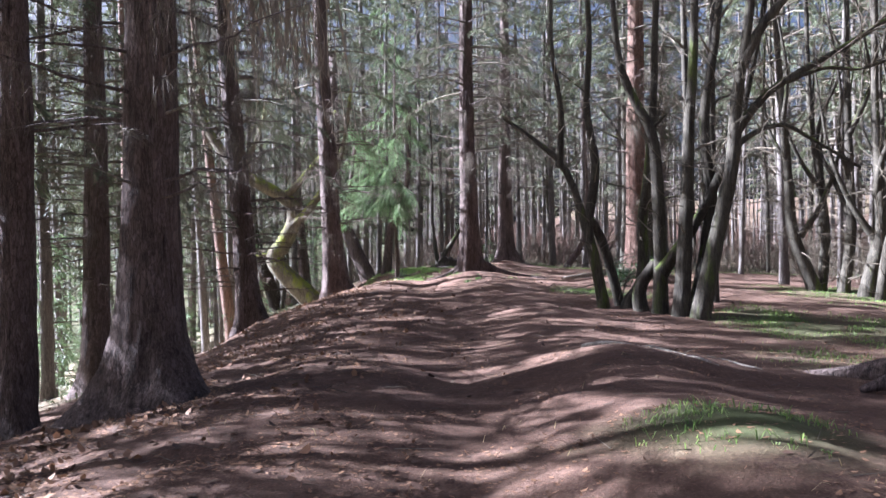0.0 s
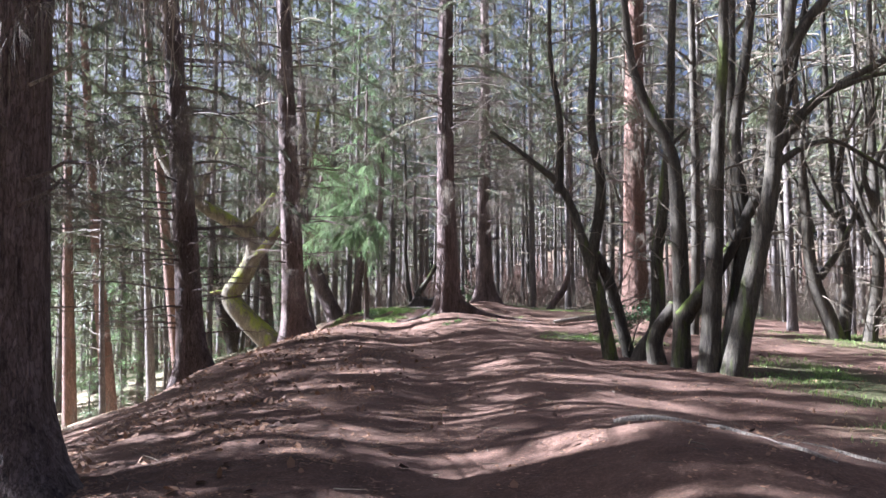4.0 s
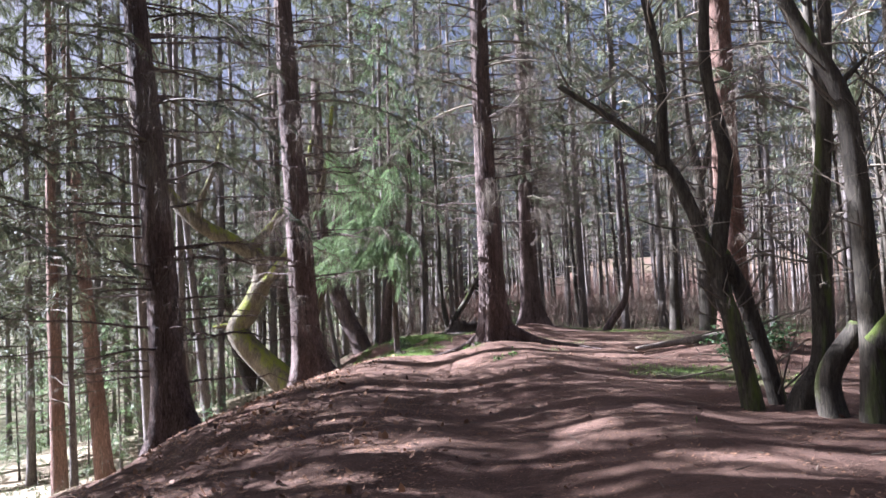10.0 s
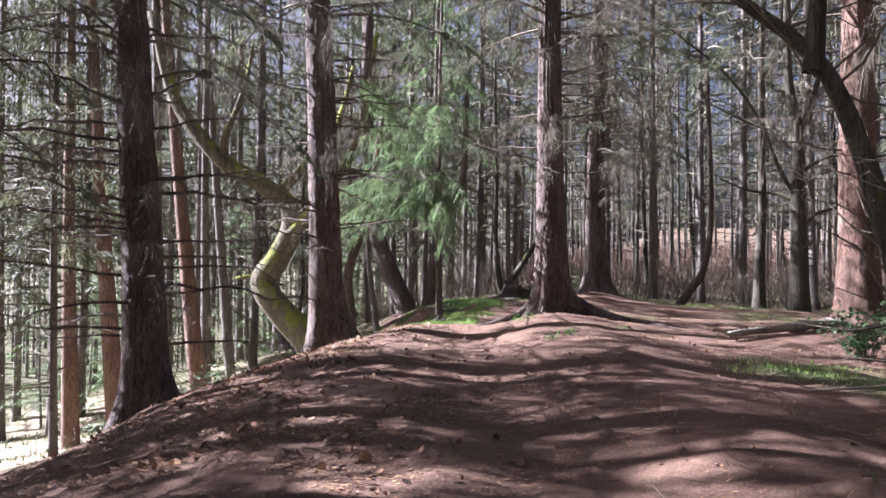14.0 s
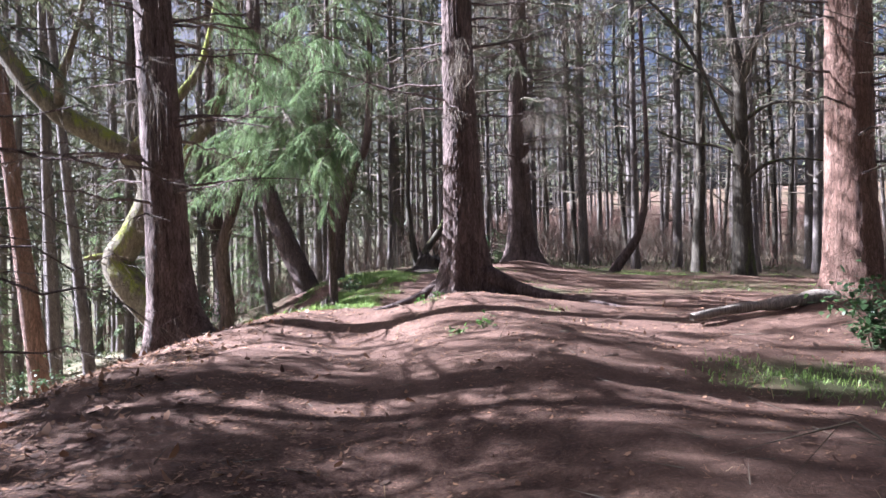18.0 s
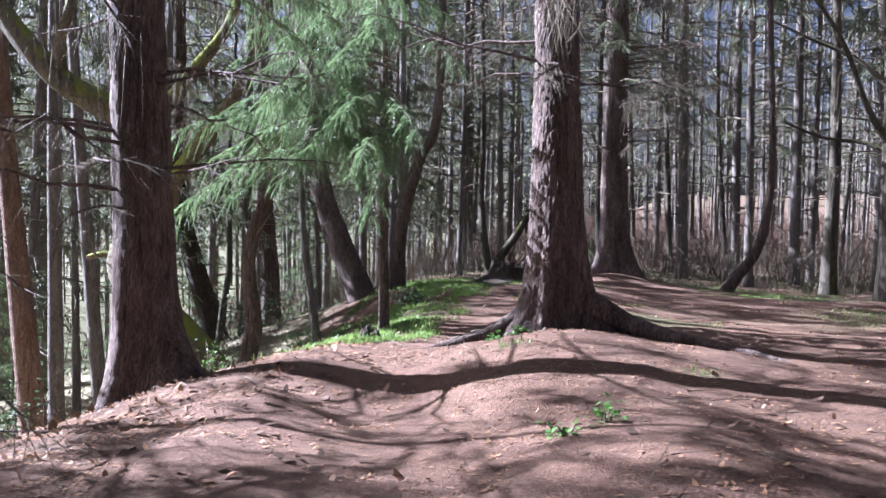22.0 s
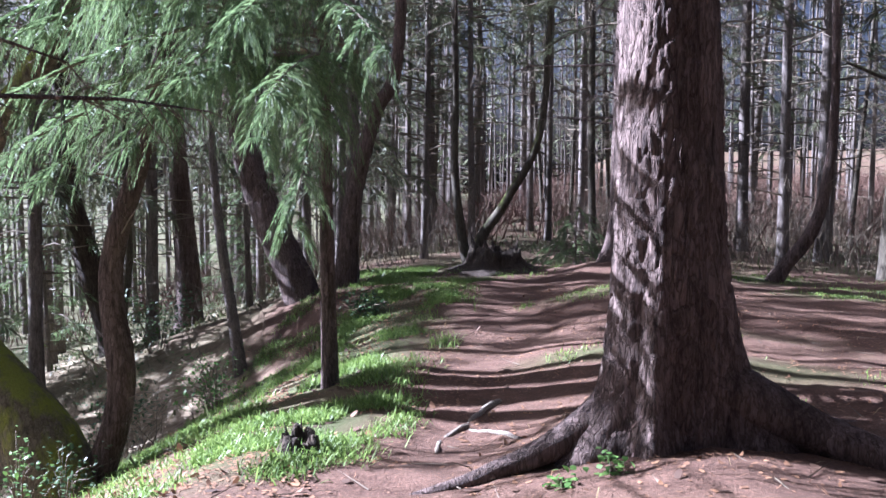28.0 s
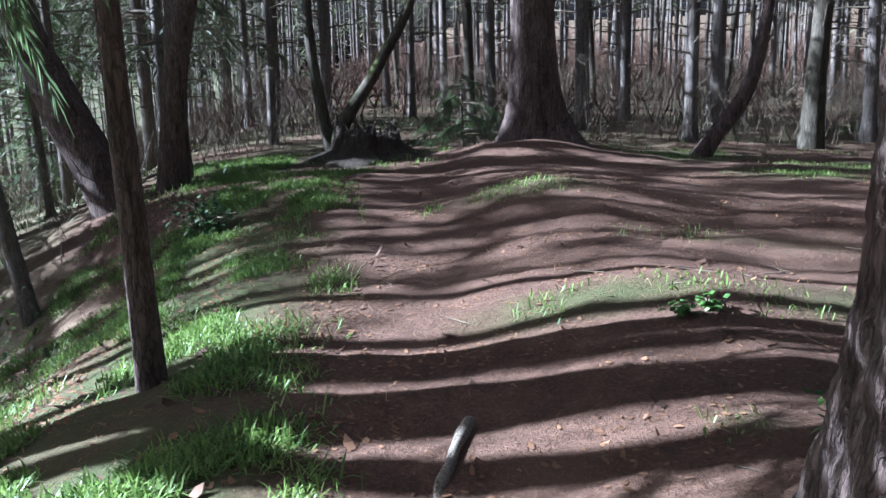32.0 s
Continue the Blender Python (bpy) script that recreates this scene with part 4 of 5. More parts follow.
for i, (x, y, r, lx, mat, text) in enumerate((
    (-14.9, 27.0, 0.36, -0.10, PINE_BARK, "leaning pine with sunlit red bark on slope"), (-16.5, 27.0, 0.32, -0.03, PINE_BARK, "straight pine trunk low on slope"),
    (-12.9, 26.3, 0.20, -0.05, THIN_BARK, "thin trunk low on slope"), (-12.3, 27.4, 0.20, -0.02, THIN_BARK, "thin trunk low on slope"),
    (-12.0, 28.4, 0.20, -0.10, THIN_BARK, "thin leaning trunk low on slope"), (-11.7, 26.2, 0.30, -0.12, PINE_BARK, "leaning red pine trunk on slope"),
    (-13.5, 28.8, 0.13, 0.0, THIN_BARK, "thin trunk low on slope"), (-14.8, 31.0, 0.14, -0.02, THIN_BARK, "thin trunk low on slope"))):
    plain_tree("slope_tree", foot(x, y), [(0.02, 0, -0.4), (0, 0, 0), (3 * lx, 0, 3), (7 * lx, 0, 7), (14 * lx, 0.2, 14), (20 * lx, 0.3, 23)], r, r * 0.2, mat, text, twigs=16, size=1.3, sides=20, rough=0.012, seed=70 + i, group="trunks on the slope")
for i, (x, y, r, lean, bow, text) in enumerate((
    (8.1, 20.4, 0.24, -0.16, -0.3, "curved grey beech stem leaning over a lit verge"), (8.35, 20.7, 0.17, -0.05, 0.2, "pale upright beech stem"), (8.8, 20.2, 0.2, 0.03, 0.15, "dark upright beech stem"),
    (9.1, 19.2, 0.25, 0.05, 0.25, "grey beech stem with bright mossy foot"), (9.0, 17.7, 0.15, 0.3, -0.2, "thin beech stem leaning outward"), (10.1, 17.2, 0.3, 0.05, -0.2, "stout beech with mossy foot and low limbs"),
    (10.6, 21.5, 0.2, -0.1, 0.3, "slim grey beech stem among others"), (12.0, 15.0, 0.26, 0.1, 0.3, "stout grey beech with low limbs"), (11.6, 19.4, 0.18, 0.2, 0.2, "leaning grey beech stem"))):
    beech = plain_tree("beech_stem", foot(x, y), [(0, 0, -0.3), (0.05 * bow, 0, 0.15), (lean * 1.4 + bow, 0, 1.6), (lean * 3 + 0.6 * bow, 0, 3.2), (lean * 5, 0.1, 5.5), (lean * 7, 0.2, 11)], r, 0.05, SMOOTH_BARK, text, twigs=26, size=1.7, seed=80 + i, group="beech stems beyond the hazel", sides=20)
    for q in range(3):
        z, a = 1.5 + 1.1 * q + 0.3 * (i % 3), 2.1 * q + i
        up = float(lie(x, y)) + z
        limb = [(x + lean * z + 0.4 * bow, y, up), (x + lean * z + math.cos(a) * 0.45, y + 0.3 * math.sin(a), up + 0.9), (x + lean * z + math.cos(a + 0.3) * 0.95, y + 0.7 * math.sin(a), up + 2.3), (x + lean * z + math.cos(a) * 1.3, y + math.sin(a), up + 4.6)]
        stem(beech, foot(x, y), limb, r * 0.4, 0.02, SMOOTH_BARK, "limb", 10, 0.004, 300 + i * 3 + q, 20, 0.1)
OAK = foot(4.5, 36.5)
oak = plain_tree("oak_tree", OAK, [(0, 0, -0.3), (-0.02, 0, 1.5), (-0.05, 0, 4), (-0.1, 0, 6.2), (-0.4, 0, 8.4), (-0.5, 0, 14)], 0.33, 0.08, SMOOTH_BARK, "dark forked lichened trunk with many side branches", twigs=50, size=2.2, seed=90, sides=24)
for i, (line, r) in enumerate((
    ([(-0.1, 0, 5.7), (0.3, 0, 6.8), (0.6, 0, 8.3), (0.8, 0.1, 12)], 0.17), ([(0, 0, 3.6), (-0.7, -0.2, 4.9), (-1.3, -0.4, 6.4), (-2.4, -0.6, 8.0), (-4.2, -0.8, 9.6)], 0.085),
    ([(0.05, 0, 2.9), (0.6, -0.2, 3.35), (1.3, -0.3, 3.5), (2.3, -0.4, 3.4)], 0.06), ([(-0.1, 0, 3.7), (-0.7, 0.2, 4.0), (-1.6, 0.3, 4.15), (-2.6, 0.3, 4.6)], 0.06),
    ([(-0.1, 0, 5.3), (-0.9, 0.2, 6.1), (-2.0, 0.3, 6.7), (-3.2, 0.4, 7.4)], 0.075), ([(0.0, 0, 4.7), (0.9, -0.3, 5.2), (2.0, -0.5, 5.1), (3.0, -0.6, 5.6)], 0.065))):
    line = [(OAK[0] + x, OAK[1] + y, OAK[2] + z) for x, y, z in line]
    stem(oak, OAK, line, r, 0.025, SMOOTH_BARK, "limb", 12, 0.005, 330 + i, 22, 0.15)
    bare_twigs(oak, OAK, line, 9, 1.2)
plain_tree("oak_tree", foot(3.4, 38.5), [(0, 0, -0.3), (0.02, 0, 1.5), (0.1, 0, 4), (0.05, 0, 8), (0.1, 0, 14)], 0.22, 0.07, SMOOTH_BARK, "grey lichened trunk beyond the grass", twigs=50, size=2.0, seed=91, sides=20)


# ---------------------------------------------------------------- rotten stump with a forked tree, fallen trunk, small stump
def stump(name, at, r, h, label, seed):
    """A broken stump: a fluted shell with a torn, uneven rim round a rotted hollow, and splinters standing on the rim."""
    root = thing(name, at, label, "tree stump")
    sides = 40
    ang = np.linspace(0, TAU, sides, endpoint=False)
    ring = np.stack([np.cos(ang), np.sin(ang), 0 * ang], -1)
    rim = 0.72 + 0.34 * vnoise(ring * 1.6, seed) + 0.22 * vnoise(ring * 5.0, seed + 1)
    flute = 1 + 0.16 * vnoise(ring * 2.4, seed + 2) + 0.06 * vnoise(ring * 7.0, seed + 3)
    rows = []
    for f in (-0.4, 0.0, 0.12, 0.3, 0.55, 0.8, 1.0):
        wide = r * flute * (1 + 0.75 * math.exp(-max(f, 0) * h / 0.12)) * (1 - 0.1 * f)
        rows.append(np.stack([np.cos(ang) * wide, np.sin(ang) * wide, np.where(f > 0, f * h * rim, f * h)], -1))
    for inner, f in ((0.72, 0.97), (0.6, 0.6), (0.4, 0.35), (0.05, 0.3)):
        rows.append(np.stack([np.cos(ang) * r * inner * flute, np.sin(ang) * r * inner * flute, f * h * (0.4 + 0.6 * rim)], -1))
    v = np.concatenate(rows)
    v = v + (0.05 * r * vnoise(v / r * 5, seed + 4))[:, None] * v / (np.linalg.norm(v, axis=1)[:, None] + 1e-6)
    i = (np.arange(len(rows) - 1)[:, None] * sides + np.arange(sides)[None]).ravel()
    k = (np.arange(len(rows) - 1)[:, None] * sides + (np.arange(sides)[None] + 1) % sides).ravel()
    s = Soup()
    s.add(v, np.concatenate([np.stack([i, k, k + sides], -1), np.stack([i, k + sides, i + sides], -1)]))
    part("stump_body", s, ROTTEN, root)
    for w, top in list(zip(ang, rim))[::4]:
        jag = Soup()
        spikes(jag, np.array([[r * 0.78 * math.cos(w), r * 0.78 * math.sin(w), h * top * 0.8]]), np.array([[0.25 * math.cos(w), 0.25 * math.sin(w), 1.0]]), rng.uniform(0.3, 0.7, 1) * h, 0.14 * r)
        part("splinter", jag, ROTTEN, root)
    return root


stump("rotten_stump", foot(-4.95, 36.1), 0.58, 0.55, "low black rotten stump at top of the path", 131)
stump("root_stump", foot(6.0, 5.0), 0.42, 0.75, "broken brown stump with spreading roots on the verge", 135)
stump("small_stump", foot(-4.42, 23.85), 0.115, 0.2, "small dark cut stump at the path edge", 132)
plain_tree("forked_tree", foot(-5.7, 36.9), [(0.1, 0, -0.2), (0.2, 0, 0.5), (0.9, 0.1, 1.6), (1.6, 0.2, 3.2), (1.8, 0.2, 7)], 0.15, 0.05, SMOOTH_BARK, "leaning sunlit stem beside the rotten stump", twigs=10, seed=133)
plain_tree("forked_tree", foot(-5.75, 37.0), [(0.1, 0, -0.2), (-0.1, 0, 0.7), (-0.3, 0.1, 2.2), (-0.3, 0.2, 4), (-0.4, 0.2, 9)], 0.13, 0.05, SMOOTH_BARK, "upright grey stem beside the rotten stump", twigs=10, seed=134)

old_stump = bpy.data.objects["root_stump"]
for line in ([(5.8, 5.1, 0.3), (5.4, 5.4, 0.14), (5.0, 5.65, 0.02), (4.6, 5.8, -0.05)], [(5.7, 4.9, 0.35), (5.3, 4.75, 0.16), (4.9, 4.7, 0.0)], [(5.9, 4.7, 0.3), (5.6, 4.3, 0.12), (5.3, 3.9, -0.04)]):
    ground_root(old_stump, foot(6.0, 5.0), line, [0.2, 0.14, 0.08, 0.03], SPRUCE_BARK)

log = thing("fallen_trunk", foot(2.6, 20.9, 0), "bleached fallen trunk with torn dark root end", "log")
s = Soup()
tube(s, curve_points([(-1.3, -0.8, -0.03), (-0.8, -0.35, 0.02), (-0.3, -0.2, 0.07), (0.2, 0.15, 0.11), (0.6, 0.25, 0.13), (0.95, 0.5, 0.16)], 30), np.linspace(0.03, 0.13, 30) * (1 + 0.15 * np.sin(np.arange(30) * 1.1)), 16, 0.014, 141, 12)
part("trunk", s, DEADWOOD, log)
s = Soup()
for q in range(16):
    a = rng.uniform(0, TAU)
    d = np.array([0.5 + 0.4 * rng.normal(), 0.3 * math.cos(a), 0.6 * math.sin(a) + 0.1])
    u = np.linspace(0, 1, 6)[:, None]
    tube(s, np.array([0.85, 0.45, 0.2]) + d * u * 0.7 + rng.normal(0, 0.04, (6, 3)) * u, np.linspace(0.06, 0.012, 6), 6)
part("root_plate", s, ROTTEN, log, "dark torn roots")

# surface roots across the trodden path
def path_root(line, r, label, seed):
    base = foot(line[0][0], line[0][1], 0)
    ob = thing("tree_root", base, label, "root", "surface roots in the path")
    pts = curve_points([(x, y, 0) for x, y in line], 24)
    pts[:, 2] = rough_lie(pts[:, 0], pts[:, 1]) + r * (-0.25 + 0.5 * np.sin(np.linspace(0, 9, 24)))
    s = Soup()
    tube(s, pts - np.array(base), r * np.linspace(1, 0.45, 24) * (1 + 0.2 * np.sin(np.arange(24))), 10, 0.004, seed, 16)
    part("root", s, DEADWOOD, ob)


path_root([(2.2, 6.3), (2.7, 6.2), (3.15, 6.0), (3.35, 5.3), (3.6, 4.8)], 0.035, "exposed root across the mossy hump", 151)
path_root([(2.9, 5.9), (3.2, 5.6), (3.6, 5.7), (4.1, 5.3)], 0.03, "thin exposed root on the hump", 152)
path_root([(-3.34, 25.75), (-3.42, 25.3), (-3.47, 24.95), (-3.3, 24.75), (-3.0, 24.5)], 0.034, "bleached root crossing the trodden earth", 153)
path_root([(-3.47, 24.95), (-3.6, 24.6), (-3.55, 24.2)], 0.03, "bleached root crossing the trodden earth", 154)


# ---------------------------------------------------------------- woods all round
def wood_pine(seed, height, r0, first, boughs, dead, reach, needle, mat, dense=0.44, leafmat=None, name="wood_tree", label="tall thin conifer of the surrounding wood"):
    """One tree of the surrounding wood, built once and then copied."""
    root = thing(name, (0, 0, -50), label, "tree", "trees of the wood")
    z = np.r_[-0.5, 0, 0.4, np.linspace(1.2, height, 9)]
    s = Soup()
    bend = rng.normal(0, 0.012, 2)
    tube(s, np.stack([bend[0] * z + 0.06 * np.sin(z * 0.4 + seed), bend[1] * z, z], -1), r0 * (1 - 0.85 * np.clip(z / height, 0, 1)) * (1 + 0.35 * np.exp(-np.maximum(z, 0) / 0.3)), 9, 0.006, seed, 9)
    part("trunk", s, mat, root)
    s = Soup()
    for i in range(dead):
        q = 1.0 + (first + 3 - 1.0) * (i + rng.uniform()) / dead
        a = rng.uniform(0, TAU)
        dead_bough(s, np.array([bend[0] * q, bend[1] * q, q]), (math.cos(a), math.sin(a), 0), rng.uniform(0.5, 1.1) * min(reach * 1.15, 0.9 + q * 0.3), rng.uniform(-0.06, 0.16), 0.012, 0.55)
    tagged(part("branch_tangle", s, TWIG, root, "bare brown side branches", smooth=False), kind="stuff")
    wood, leaf = Soup(), Soup()
    for i in range(boughs):
        f = i / boughs
        q = first + (height - 0.3 - first) * f
        a = i * 2.4 + rng.uniform(-0.6, 0.6)
        conifer_bough(wood, leaf, np.array([bend[0] * q, bend[1] * q, q]), (math.cos(a), math.sin(a), 0), (0.4 + reach * (1 - f) ** 0.8) * rng.uniform(0.6, 1.1), rng.uniform(0.15, 0.55), dense, needle, k=6, seg=0.6, sides=3)
    tagged(part("crown", leaf, leafmat or NEEDLE_DIM, root, "dark green needles", smooth=False), kind="stuff")
    tagged(part("crown_wood", wood, TWIG, root, smooth=False), kind="stuff")
    return root


def wood_bare(seed, height, r0):
    root = thing("bare_tree", (0, 0, -50), "bare thin broadleaf tree of the surrounding wood", "tree", "trees of the wood")
    z = np.r_[-0.5, 0, 0.5, np.linspace(1.5, height, 10)]
    s = Soup()
    tube(s, np.stack([0.25 * np.sin(z * 0.35 + seed), 0.2 * np.cos(z * 0.3 + seed), z], -1), r0 * (1 - 0.8 * np.clip(z / height, 0, 1)), 9, 0.006, seed, 9)
    part("trunk", s, SMOOTH_BARK, root)
    s = Soup()
    for i in range(34):
        q = 2.0 + (height - 2.2) * (i + rng.uniform()) / 34
        at = np.array([0.25 * math.sin(q * 0.35 + seed), 0.2 * math.cos(q * 0.3 + seed), q])
        way = np.array([*rng.normal(0, 1, 2), 0.9])
        way /= np.linalg.norm(way)
        l = rng.uniform(0.8, 2.6) * (1.1 - 0.6 * q / height)
        u = np.linspace(0, 1, 5)[:, None]
        ax = at + way * u * l + rng.normal(0, 0.08, (5, 3)) * u
        tube(s, ax, np.linspace(0.03, 0.006, 5), 4)
        t = rng.uniform(0.2, 1, 14)
        p = np.stack([np.interp(t, u[:, 0], ax[:, c]) for c in range(3)], -1)
        spikes(s, p, way + rng.normal(0, 0.6, (14, 3)), l * rng.uniform(0.2, 0.5, 14), 0.006)
    tagged(part("branch_tangle", s, TWIG, root, "bare twigs", smooth=False), kind="stuff")
    return root


KIT = [wood_pine(1, 17, 0.115, 5.0, 48, 50, 2.2, (0.24, 0.034), THIN_BARK), wood_pine(2, 19, 0.135, 6.0, 48, 50, 2.4, (0.24, 0.034), THIN_BARK),
       wood_pine(3, 15, 0.09, 4.0, 44, 42, 1.9, (0.22, 0.032), THIN_BARK), wood_pine(4, 18, 0.15, 3.0, 60, 22, 2.7, (0.25, 0.036), THIN_BARK),
       wood_bare(5, 17, 0.095), wood_bare(6, 15, 0.075), wood_pine(7, 12, 0.10, 1.8, 46, 12, 2.0, (0.22, 0.032), THIN_BARK),
       # dense-crowned kit, made chiefly to cast shade on the path
       wood_pine(8, 22, 0.17, 4.2, 100, 26, 3.2, (0.26, 0.038), THIN_BARK, 0.5),
       # saplings take the brighter NEEDLE, so sunlight on them is in the colour
       wood_pine(9, 6.5, 0.06, 0.5, 46, 3, 1.7, (0.17, 0.024), THIN_BARK, 0.45, NEEDLE, "sapling_spruce", "young bushy spruce low on the slope")]
FIXED = [(-2, 3.6), (-6.7, 16.9), (-6.15, 22), (-1.75, 24), (-2.2, 36), (3.35, 21.4), (-7, 10.2), (-4.9, 5.4), (3.4, 12.7), (-8.2, 26.4), (-5.3, 26.8), (-11.6, 41.5), (-9.6, 33), (-8.3, 35), (-7.1, 33.4),
         (0.5, 36.2), (4.6, 36.5), (3.4, 38.5), (-5, 36.1), (7.2, 15.4), (-14.2, 26), (-12.4, 27), (-5.7, 37), (9, 15), (6, 12)]


def woods(count, seed):
    r = np.random.default_rng(seed)
    spots = list(FIXED)
    made = 0
    for _ in range(40000):
        if made >= count:
            break
        x, y = r.uniform(-45, 42), r.uniform(-10, 80)
        s = x - float(np.interp(y, PATH_Y, PATH_X))
        if y < 40 and -5.5 < s < 6.5 or y < 38 and s < 0 and y > 2 and x > -25:
            continue
        if 5.2 < x < 13 and 3 < y < 24 or 0 < s < 10 and 20 < y < 37:
            continue
        if x < -9 and 24.5 < y < 28:
            continue
        if y >= 38 and -1.0 < s < 1.2 and y < 47:
            continue
        near = math.hypot(x + 2, y - 18)
        gap = 1.3 + 0.035 * near if s > 0 else 2.0 + 0.05 * near
        if any((x - a) ** 2 + (y - b) ** 2 < gap * gap for a, b in spots):
            continue
        if r.uniform() > (1.25 - near / 75) * (1 if s > -4 or y > 42 else 0.22):
            continue
        spots.append((x, y))
        made += 1
        if s > 0:
            kit = KIT[r.choice([0, 1, 2, 4, 5, 3], p=[0.17, 0.14, 0.15, 0.29, 0.23, 0.02])]
        else:
            kit = KIT[r.choice([0, 1, 3, 6, 4], p=[0.2, 0.15, 0.3, 0.27, 0.08])]
        size, tall = r.uniform(0.85, 1.2) * (1.2 if y > 40 else 1), r.uniform(1.15, 1.5)
        t = copy_thing(kit, pose(0, 0, 0))
        t.matrix_basis = pose(x, y, float(lie(x, y)) - 0.05, r.normal(0, 1.2), r.normal(0, 1.2), r.uniform(0, 360)) @ Matrix.Diagonal((size, size, size * tall, 1))


# standing trees: place, kit, size; many added out of view to shade the path
NEAR_SLOPE = [
             # kit 7 here: crowns added up-sun so that they shade the ground
             (-10.6, 19.4, 2, 0.9), (-12.8, 16.6, 7, 1.0), (-23.4, 22.4, 2, 1.0), (-11.8, 11.6, 7, 1.0), (-16.2, 14.8, 7, 1.1), (-19.0, 14.6, 0, 1.1),
             (-14.2, 33.6, 3, 1.0), (-24, 33, 3, 1.0), (-24.5, 18.5, 1, 1.1), (-19.2, 11.5, 3, 1.1), (-9.6, 2.4, 7, 0.95), (-14.5, 4.6, 7, 1.0),
             (-7.4, -1.8, 7, 0.9), (-12.0, -2.0, 7, 1.0), (-13.6, 7.2, 7, 1.0), (-10.6, 8.7, 7, 0.95), (-18.0, 5.0, 3, 1.05),
]
FAR_SLOPE = [
             # kit 3 trees at y 30 to 38: added to shade the far path
             (-10.2, 4.4, 7, 0.95), (-17.0, 37.6, 3, 1.1), (-20.0, 34.2, 3, 1.15), (-15.6, 30.3, 3, 1.0), (-20.5, 30.8, 3, 1.1),
             (-8.2, 0.8, 0, 1.0), (-12.5, 1.5, 3, 1.0), (-11.5, 38.0, 2, 0.9), (-13.0, 36.0, 3, 1.0), (-16.5, 40.0, 1, 1.1), (-20.0, 42.0, 1, 1.15),
             (-22.5, 38.5, 3, 1.1), (-15.0, 44.5, 1, 1.1), (-18.5, 47.0, 3, 1.2), (-23.0, 45.5, 1, 1.15), (-12.5, 47.5, 3, 1.1),
]
BEYOND = [
             (-26.0, 41.0, 2, 1.2), (-14.6, 13.4, 7, 1.0), (-7.6, 40.6, 2, 1.1), (-9.2, 38.4, 6, 1.2), (-6.9, 44.0, 2, 1.25), (-9.0, 46.5, 0, 1.1),
             (-5.0, 49.0, 2, 1.3), (-10.6, 43.6, 2, 1.2), (-2.6, 46, 0, 1.4), (-0.5, 43, 1, 1.3), (-8.2, 52, 0, 1.2), (-4.0, 54, 0, 1.3),
             # this row is added to shade the far stretch of path
             (-20.5, 32.4, 7, 1.0), (-18.6, 34.2, 7, 0.9), (-22.5, 30.6, 7, 0.95),
             # first two: unseen trees added to shade the near ground
             (-16.5, 8.6, 7, 1.1), (-15.5, 10.4, 7, 1.0), (-1.5, 51, 2, 1.3), (-6.5, 56, 0, 1.3), (1.5, 48, 1, 1.4), (-10.5, 50, 0, 1.2), (-12.5, 41, 0, 1.0),
             (-11.4, 43.4, 7, 1.0), (-13.6, 47.2, 7, 1.05), (-9.4, 49.0, 7, 1.0),
]
for i, (x, y, k, size) in enumerate(NEAR_SLOPE + FAR_SLOPE + BEYOND):
    wood_tree = copy_thing(KIT[k], pose(0, 0, 0))
    wood_tree.matrix_basis = pose(x, y, float(lie(x, y)) - 0.05, 0, 0, i * 77) @ Matrix.Diagonal((size, size, size * (1.15 + 0.1 * (i % 4)), 1))
    FIXED.append((x, y))
r = np.random.default_rng(9)
for i in range(22):
    x, y = r.uniform(-27, -12.5), r.uniform(8, 47)
    sapling = copy_thing(KIT[8], pose(0, 0, 0))
    sapling.matrix_basis = pose(x, y, float(lie(x, y)) - 0.05, 0, 0, i * 77) @ Matrix.Scale(r.uniform(0.5, 1.1), 4)
woods(225, 5)
for k in KIT:
    for c in list(k.children_recursive):
        bpy.data.objects.remove(c)
    bpy.data.objects.remove(k)


